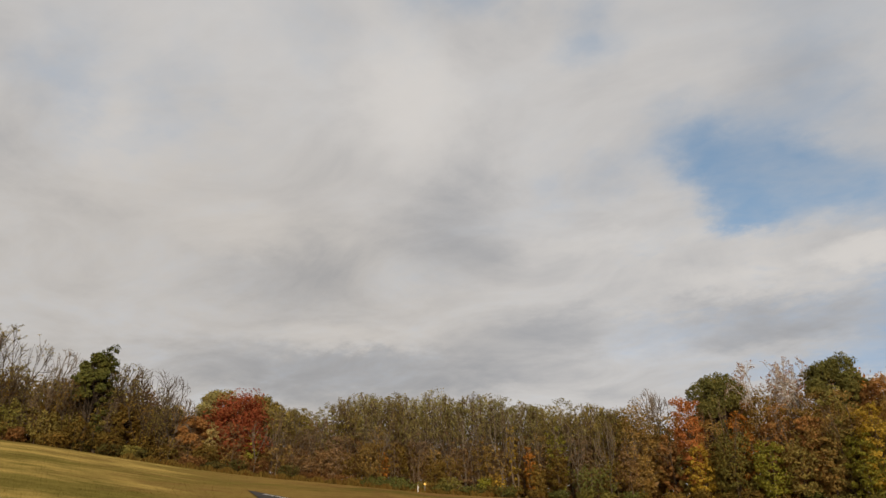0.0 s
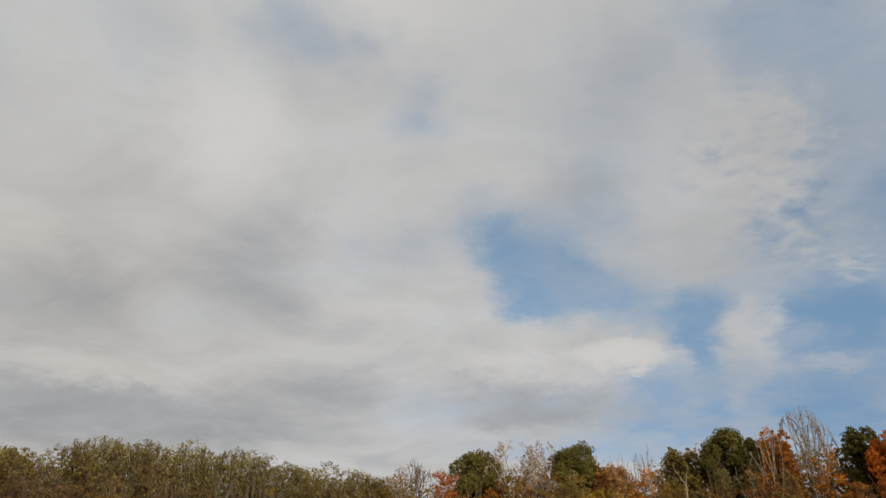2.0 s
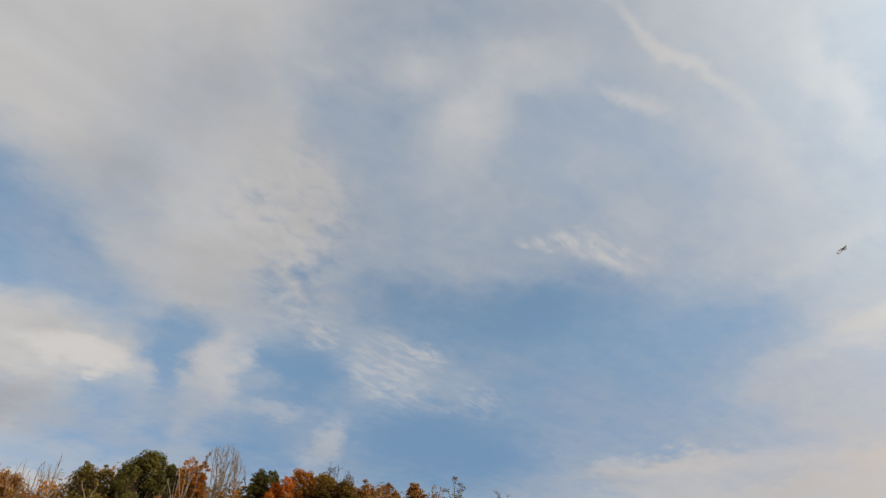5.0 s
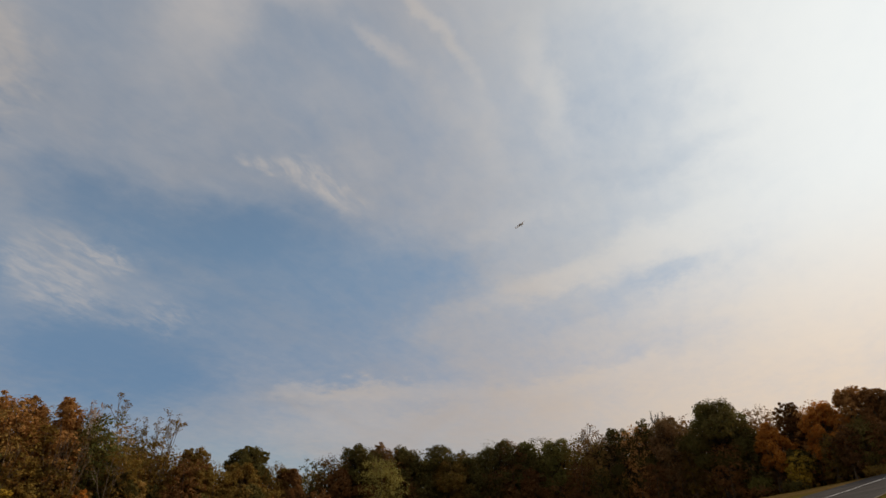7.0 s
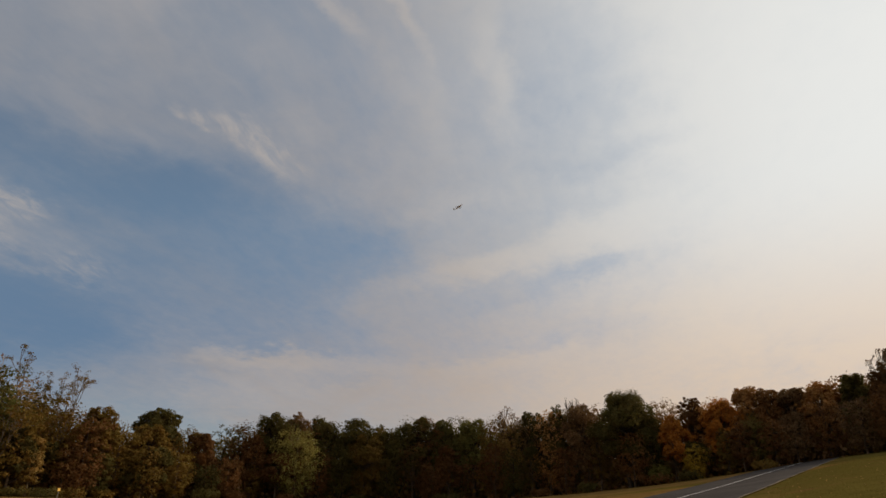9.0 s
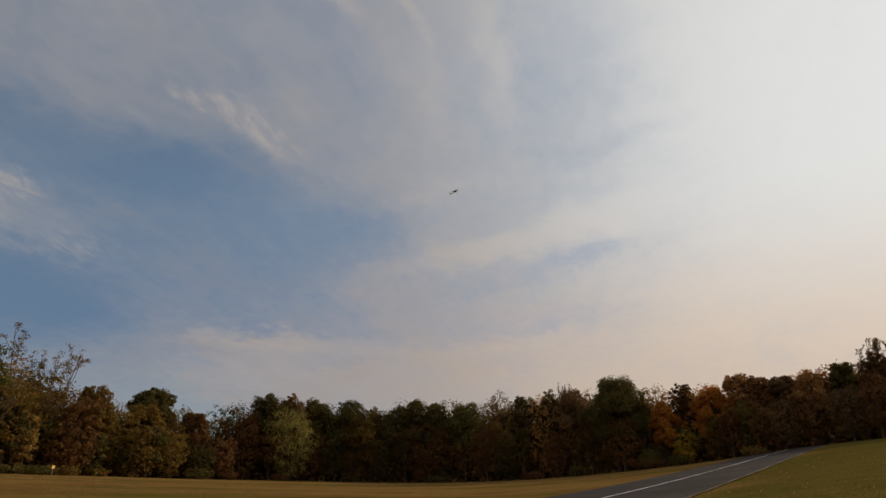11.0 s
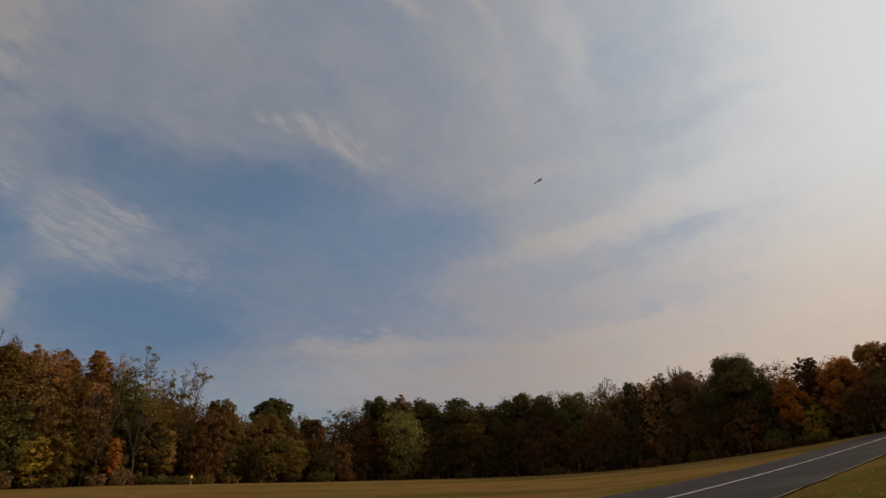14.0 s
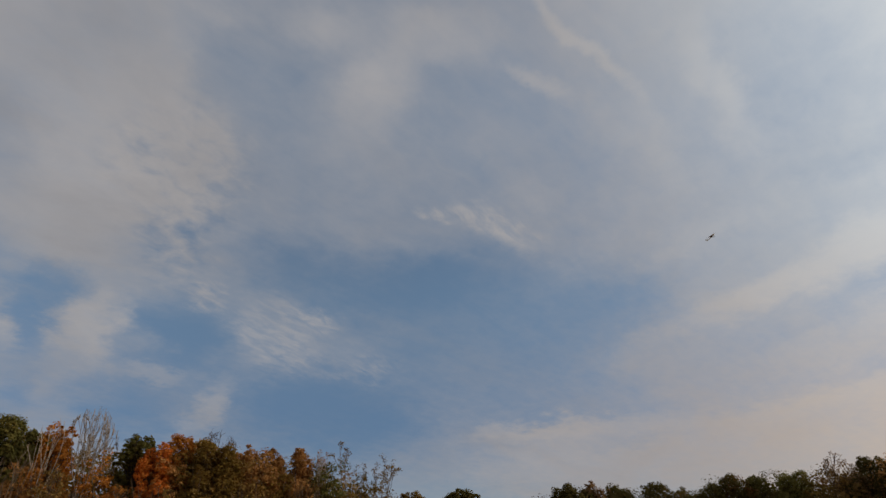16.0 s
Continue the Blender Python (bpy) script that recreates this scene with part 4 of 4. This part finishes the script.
tree("round", 129.4, 7.4, 3.2, "orange", -0.5)
tree("round", 131.4, 8.5, 2.8, "rust", -2.0)
tree("full", 131.9, 5.8, 2.4, "olive", 2.0)
tree("round", 133.1, 8.2, 2.6, "dark brown", -1.5)
tree("round", 134.8, 8.1, 3.0, "brown", -1.5)
tree("round", 137.0, 8.4, 3.2, "rust", -1.0)
tree("oak", 139.1, 8.9, 3.0, "deep green", -2.0)
bare_tree(141.4, 10.0, 2.2, "brown", -1.0, 16, 0.4, "", "brown")
tree("round", 141.6, 9.2, 3.0, "dark brown", 0.0)
tree("round", 144.8, 10.0, 3.4, "dark brown", 0.0)

# --- low growth under the slender trees
for k in range(26):
    az = -14.5 + k * 1.2
    share = (0.62, 0.48, 0.74, 0.55, 0.68)[k % 5]
    low = foot_el(az)
    tree("full" if k % 3 else "thin", az, low + (crest(az) - low) * share, (2.6, 2.0, 2.4)[k % 3], ("russet", "brown", "russet", "olive brown")[k % 4], (1.0, 3.0, 2.0)[k % 3], dense=(0.5, 0.38)[k % 2], leaf=0.15)
for az, top, wide, c in ((-5.6, 4.4, 1.0, "orange"), (5.8, 6.6, 1.1, "yellow"), (7.4, 4.5, 1.1, "orange"), (4.6, 2.4, 1.2, "yellow"), (3.4, 2.0, 1.4, "yellow green"), (9.8, 6.5, 2.2, "yellow green")):
    tree("narrow", az, top, wide, c, 3.5, dense=0.3)
for az, top, wide in ((-6.8, 2.2, 3.2), (-4.4, 2.0, 3.0), (-2.6, 1.6, 2.4), (2.4, 1.7, 3.0), (5.0, 1.6, 2.8), (12.6, 3.4, 3.4), (-0.4, 1.4, 2.4)):
    tree("bush", az, top, wide, "ivy green", 6.0, dense=1.2)
tree("full", 31.6, 8.6, 2.2, "light green", 3.0, dense=0.7)
tree("full", 26.4, 8.2, 2.6, "olive brown", 1.0)

# --- the rest of the wood: rows behind, half-grown trees in front, brush at the foot
# slope and sunward stretches hold darker leaves in place of shade
STRETCH = ((-48, -22, ("dark olive", "olive", "dark olive", "dark brown")), (-22, 17, ("brown", "olive brown", "dark olive", "brown", "brown", "dark olive")),
           (17, 50, ("rust", "olive", "olive brown", "olive brown", "orange", "olive", "brown", "olive brown")), (50, 72, ("olive brown", "dark olive", "dark olive", "brown", "dark olive")),
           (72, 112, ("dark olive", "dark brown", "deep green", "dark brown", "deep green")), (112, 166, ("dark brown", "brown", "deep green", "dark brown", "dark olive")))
pick = random.Random(7)
behind = []
for lo, hi, colours in STRETCH:
    az = lo
    while az < hi:
        low, high = foot_el(az), crest(az)
        if -12 < az < 10:
            tree("full", az + pick.uniform(-0.5, 0.5), low + (high - low) * pick.uniform(0.62, 0.9), pick.uniform(2.8, 3.8), pick.choice(colours), -pick.uniform(6, 12), dense=0.8, leaf=0.25, into=behind)
            tree("tall", az + 1 + pick.uniform(-0.5, 0.5), high - pick.uniform(0.2, 0.8), pick.uniform(2.4, 3.0), "tan olive", -pick.uniform(6, 12), dense=0.7, leaf=0.25, into=behind)
        else:
            tree("full", az + pick.uniform(-0.6, 0.6), high - pick.uniform(0.2, 0.9), pick.uniform(3.6, 4.8), pick.choice(colours), -pick.uniform(5, 9), dense=0.5, leaf=0.30, into=behind)
            tree("full", az + 1.2 + pick.uniform(-0.6, 0.6), high - pick.uniform(0.9, 2.0), pick.uniform(3.4, 4.6), pick.choice(colours), -pick.uniform(11, 18), dense=0.30, leaf=0.40, into=behind)
        az += 2.4
    az = lo
    while az < hi:
        low, high = foot_el(az), crest(az)
        slim = -23 < az < 17
        share = pick.uniform(0.3, 0.6) if slim else pick.uniform(0.38, 0.74)
        kind = pick.choice(("thin", "narrow", "thin", "full")) if slim else pick.choice(("full", "round", "full", "narrow", "thin"))
        tree(kind, az + pick.uniform(-0.5, 0.5), low + (high - low) * share, pick.uniform(1.8, 2.9), pick.choice(colours), pick.uniform(0.5, 4.5), dense=0.85)
        az += 1.9
    az = lo
    while az < hi:
        low = foot_el(az)
        # before az -8 and past 50, leaf colour carries the shade at the foot
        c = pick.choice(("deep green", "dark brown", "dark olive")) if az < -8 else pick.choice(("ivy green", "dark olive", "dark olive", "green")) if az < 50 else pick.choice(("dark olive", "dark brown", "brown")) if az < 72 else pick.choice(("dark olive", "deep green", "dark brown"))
        if az > 76 and pick.random() < 0.6:
            az += 2.0
            continue
        tree("bush", az + pick.uniform(-0.4, 0.4), low + pick.uniform(0.6, 1.6) * (0.6 if az > 72 else 1), pick.uniform(1.4, 2.6), c, pick.uniform(4.5, 7.0), leaf=0.18)
        az += 2.0
# brush that closes the wood at its foot
rng = np.random.default_rng(31)
for colour, count in (("brown", 22000), ("dark olive", 22000), ("dark brown", 18000)):
    az = rng.uniform(-48, 164, count)
    d = np.interp(az, STEP, EDGE) + rng.uniform(-3, 22, count)
    x, y = d * np.sin(np.radians(az)), d * np.cos(np.radians(az))
    z = ground_z(x, y) + rng.random(count) ** 1.5 * 4.2
    lv, lf = leaves(np.stack((x, y, z), 1), 1, np.full(count, 0.6), 0.42, rng)
    behind.append((np.zeros((0, 3)), np.zeros((0, 4), int), lv, lf, colour))
for colour, count in (("dark brown", 15000), ("deep green", 9000)):
    az = rng.uniform(50, 164, count)
    d = np.interp(az, STEP, EDGE) + rng.uniform(16, 28, count)
    x, y = d * np.sin(np.radians(az)), d * np.cos(np.radians(az))
    z = ground_z(x, y) + rng.random(count) * 5.0
    lv, lf = leaves(np.stack((x, y, z), 1), 1, np.full(count, 0.6), 0.75, rng)
    behind.append((np.zeros((0, 3)), np.zeros((0, 4), int), lv, lf, colour))
for colour, count in (("brown", 9000), ("olive brown", 7000)):
    az = rng.uniform(-14, 17, count)
    d = np.interp(az, STEP, EDGE) + rng.uniform(3, 16, count)
    x, y = d * np.sin(np.radians(az)), d * np.cos(np.radians(az))
    z = ground_z(x, y) + 3 + rng.random(count) * 4.5
    lv, lf = leaves(np.stack((x, y, z), 1), 1, np.full(count, 0.6), 0.36, rng)
    behind.append((np.zeros((0, 3)), np.zeros((0, 4), int), lv, lf, colour))
by_colour = {}
for wv, wf, lv, lf, colour in behind:
    by_colour.setdefault(colour, []).append((lv, lf))
    if len(wv):
        by_colour.setdefault("wood", []).append((wv, wf))
for colour, pieces in by_colour.items():
    V = np.concatenate([v for v, f in pieces])
    starts = np.cumsum([0] + [len(v) for v, f in pieces[:-1]])
    F = np.concatenate([f + k for (v, f), k in zip(pieces, starts)])
    if colour == "wood":
        ob = link("woodland_trunk_mass", quad_mesh("woodland_trunk_mass", V, F), BARK["brown"])
        tagged(ob, "brown trunks and boughs deep inside the wood", "woodland", kind="stuff")
    else:
        ob = link("woodland", quad_mesh("woodland", V, F), LEAF[colour])
        tagged(ob, "dense autumn woodland of %s leaves behind the front trees" % colour, "woodland", kind="stuff")
for k in range(44):
    az = -24 + k * 0.95 + pick.uniform(-0.4, 0.4)
    low, high = foot_el(az), crest(az)
    bare_tree(az, high - pick.uniform(0.6, 2.6), pick.uniform(1.4, 2.6), pick.choice(("grey", "brown", "grey")), pick.uniform(-2, 4.5), 9, 0.3, "slender bare-limbed tree with a thin grey trunk", "", 0.65, 0.010)
for k in range(24):
    az = 20 + k * 2.2 + pick.uniform(-0.8, 0.8)
    low, high = foot_el(az), crest(az)
    bare_tree(az, low + (high - low) * pick.uniform(0.6, 0.85), pick.uniform(1.6, 2.8), pick.choice(("grey", "brown", "brown")), pick.uniform(3, 5), 9, 0.3, "slender bare tree standing among the leafy ones", "", 0.75, 0.009)

# dead standing trunk without bark
sx, sy, sz = at(41.0, edge_of(41.0) - 5.5)
snag_h = EYE + (edge_of(41.0) - 5.5) * math.tan(radians(6.9)) - sz
rng = np.random.default_rng(77)
V, F = [], []
tube(V, F, bend((-0.6, 0, -0.3), (0.35, 0, snag_h), rng, 7, 0, 0.004), np.linspace(0.21, 0.10, 7), 8)
tube(V, F, bend((0.35, 0, snag_h - 0.4), (-0.9, 0.3, snag_h + 2.2), rng, 5, 0, 0.03), np.linspace(0.09, 0.035, 5), 5)
tube(V, F, bend((0.35, 0, snag_h - 0.2), (0.9, -0.2, snag_h + 1.9), rng, 5, 0, 0.03), np.linspace(0.07, 0.03, 5), 4)
snag = link("dead_trunk", quad_mesh("dead_trunk", np.concatenate(V), np.concatenate(F)), BARK["weathered"])
snag.matrix_world = pose(sx, sy, sz, 0, 0, -41)
tagged(snag, "dead standing trunk, pale and barkless with a forked top", "dead tree")

# dry tall weeds along the foot of the wood
rng = np.random.default_rng(9)
N = 9000
az = rng.uniform(-27, 4, N)
d = np.interp(az, STEP, EDGE) - rng.uniform(5.0, 9.0, N)
x, y = d * np.sin(np.radians(az)), d * np.cos(np.radians(az))
z = ground_z(x, y)
h = rng.uniform(0.2, 0.9, N) * (0.5 + 0.5 * np.sin(az * 2.1) ** 2)
th = rng.uniform(0, 6.28, N)
w = 0.10
p = np.stack((x, y, z), 1)
side = np.stack((np.cos(th), np.sin(th), 0 * th), 1) * w
tip = p + np.stack((rng.normal(0, 0.15, N), rng.normal(0, 0.15, N), h), 1)
q = np.stack((p - side, p + side, tip + side * 0.5, tip - side * 0.5), 1).reshape(-1, 3)
weeds = link("dry_weeds", quad_mesh("dry_weeds", q, np.arange(4 * N).reshape(-1, 4)), LEAF["dark olive"])
tagged(weeds, "tall dry brown weeds along the edge of the wood", "weeds", kind="stuff")

# short grass blades where the field comes near
N = 150000
az = np.concatenate((rng.uniform(60, 150, int(N * 0.7)), rng.uniform(-42, 4, N - int(N * 0.7))))
d = 17 + 70 * rng.random(N) ** 1.6
x, y = d * np.sin(np.radians(az)), d * np.cos(np.radians(az))
u, n = x * ALONG.x + y * ALONG.y, x * ACROSS.x + y * ACROSS.y
off = ~((n > 6.45 + rng.normal(0, 0.08, N)) & (n < 16.45 + rng.normal(0, 0.08, N)) & (u > -40 + 30 * (16.5 - n) / 10) & (u < 112.5))
x, y, d = x[off], y[off], d[off]
z = ground_z(x, y)
N = len(x)
th = rng.uniform(0, 6.28, N)
p = np.stack((x, y, z - 0.01), 1)
side = np.stack((np.cos(th), np.sin(th), 0 * th), 1) * (0.010 + 0.0003 * d)[:, None]
tip = p + np.stack((rng.normal(0, 0.03, N), rng.normal(0, 0.03, N), rng.uniform(0.02, 0.055, N)), 1)
q = np.stack((p - side, p + side, tip), 1).reshape(-1, 3)
blades = link("grass_blades", quad_mesh("grass_blades", q, np.arange(3 * N).reshape(-1, 3)), BLADES)
tagged(blades, "short mown grass, green mixed with dry straw", "grass", kind="stuff")

# fallen leaves on the near turf
N = 900
az = rng.uniform(95, 148, N)
d = 15 + 45 * rng.random(N) ** 1.4
x, y = d * np.sin(np.radians(az)), d * np.cos(np.radians(az))
n = x * ACROSS.x + y * ACROSS.y
x, y = x[n < 6.2], y[n < 6.2]
lv, lf = leaves(np.stack((x, y, ground_z(x, y) + 0.035), 1), 1, np.full(len(x), 0.02), 0.045, rng)
litter = link("fallen_leaf_litter", quad_mesh("fallen_leaf_litter", lv, lf), LEAF["olive brown"])
tagged(litter, "dry leaves scattered over the mown grass", "leaf litter", kind="stuff")


# ---- markers at the foot of the wood ----
def box(bm, sx, sy, sz, m, bevel=0.01):
    made = bmesh.ops.create_cube(bm, size=1.0, matrix=m @ Matrix.Diagonal((sx, sy, sz, 1)))
    edges = {e for v in made["verts"] for e in v.link_edges}
    bmesh.ops.bevel(bm, geom=list(edges), offset=bevel, segments=2, affect="EDGES")


def marker(az, ahead, face, size, height, label, disc=False, turn=0.0):
    x, y, z = at(az, edge_of(az) - ahead)
    ob = new("marker_sign")
    ob.matrix_world = pose(x, y, z, 0, 0, turn - az)
    bm = bmesh.new()
    box(bm, 0.05, 0.05, height + 0.2, pose(0, 0, height / 2 - 0.1))
    part("post", bm, STEEL, ob)
    bm = bmesh.new()
    if disc:
        bmesh.ops.create_cone(bm, cap_ends=True, segments=28, radius1=size / 2, radius2=size / 2, depth=0.04, matrix=pose(0, -0.07, height, 90))
    else:
        box(bm, size, 0.04, size, pose(0, -0.07, height))
    part("board", bm, face, ob)
    return tagged(ob, label, "marker", "markers along the field")


marker(-1.9, 8.5, AMBER, 0.38, 1.2, "small round amber marker board on a post", True)
marker(75.2, 12.0, AMBER, 0.36, 1.0, "small square amber marker board on a post", turn=38.0)
px, py, pz = at(-2.5, edge_of(-2.5) - 9.0)
bm = bmesh.new()
box(bm, 0.12, 0.10, 1.1, pose(0, 0, 0.4), 0.02)
bm2 = bpy.data.meshes.new("white_post")
bm.to_mesh(bm2)
bm.free()
post = link("white_post", bm2, WHITE)
post.matrix_world = pose(px, py, pz)
tagged(post, "short white marker post in the grass", "post")


# ---- model aeroplane over the field ----
def loft(bm, sections, sides=10):
    """A skin through rings: (x, half width, half height, z) along the fuselage."""
    rings = []
    for x, w, h, z in sections:
        rings.append([bm.verts.new((x, w * math.cos(a), z + h * math.sin(a))) for a in (2 * math.pi * k / sides for k in range(sides))])
    for a, b in zip(rings, rings[1:]):
        for k in range(sides):
            bm.faces.new((a[k], a[(k + 1) % sides], b[(k + 1) % sides], b[k]))
    bm.faces.new(rings[0][::-1])
    bm.faces.new(rings[-1])


def panel(bm, corners, thick):
    """A flat surface with rounded thickness from four corners."""
    up = Vector(corners[1]) - Vector(corners[0])
    n = up.cross(Vector(corners[3]) - Vector(corners[0])).normalized() * thick / 2
    lo, hi = [bm.verts.new(Vector(c) - n) for c in corners], [bm.verts.new(Vector(c) + n) for c in corners]
    bm.faces.new(lo[::-1])
    bm.faces.new(hi)
    for k in range(4):
        bm.faces.new((lo[k], lo[(k + 1) % 4], hi[(k + 1) % 4], hi[k]))
    bmesh.ops.bevel(bm, geom=bm.edges[:], offset=thick * 0.3, segments=1, affect="EDGES")


plane = new("model_aeroplane")
bm = bmesh.new()
loft(bm, [(0.62, 0.02, 0.02, 0), (0.58, 0.06, 0.07, 0), (0.40, 0.075, 0.09, 0), (0.10, 0.075, 0.10, 0.01), (-0.20, 0.05, 0.06, 0.01), (-0.62, 0.02, 0.03, 0.02), (-0.72, 0.01, 0.02, 0.02)])
part("fuselage", bm, WHITE, plane, "white slim fuselage")
for side in (1, -1):
    bm = bmesh.new()
    panel(bm, [(0.36, 0, 0.11), (0.36, side * 0.92, 0.15), (0.08, side * 0.92, 0.15), (0.04, 0, 0.11)], 0.03)
    part("wing", bm, RED, plane, "dark red wing panel")
    bm = bmesh.new()
    panel(bm, [(-0.55, 0, 0.03), (-0.60, side * 0.30, 0.03), (-0.74, side * 0.30, 0.03), (-0.74, 0, 0.03)], 0.012)
    part("tailplane", bm, WHITE, plane)
    bm = bmesh.new()
    bmesh.ops.create_cone(bm, cap_ends=True, segments=8, radius1=0.008, radius2=0.008, depth=0.2, matrix=pose(0.30, side * 0.12, -0.13, side * 40))
    leg = part("gear_leg", bm, STEEL, plane)
    bm = bmesh.new()
    bmesh.ops.create_cone(bm, cap_ends=True, segments=16, radius1=0.05, radius2=0.05, depth=0.03, matrix=pose(0.30, side * 0.17, -0.20, 90))
    part("wheel", bm, BLACK, leg, "small black wheel")
bm = bmesh.new()
panel(bm, [(-0.55, 0, 0.03), (-0.66, 0, 0.27), (-0.76, 0, 0.27), (-0.76, 0, 0.03)], 0.012)
part("fin", bm, WHITE, plane)
bm = bmesh.new()
panel(bm, [(0.635, -0.14, -0.012), (0.635, 0.14, -0.018), (0.65, 0.14, 0.018), (0.65, -0.14, 0.012)], 0.006)
part("propeller", bm, BLACK, plane)
away, paz, pel = 82.0, 106.8, 25.4
plane.matrix_world = pose(away * math.sin(radians(paz)) * math.cos(radians(pel)), away * math.cos(radians(paz)) * math.cos(radians(pel)), EYE + away * math.sin(radians(pel)), 35, -12, -150)
tagged(plane, "small white model aeroplane with dark red wings in flight", "model plane")
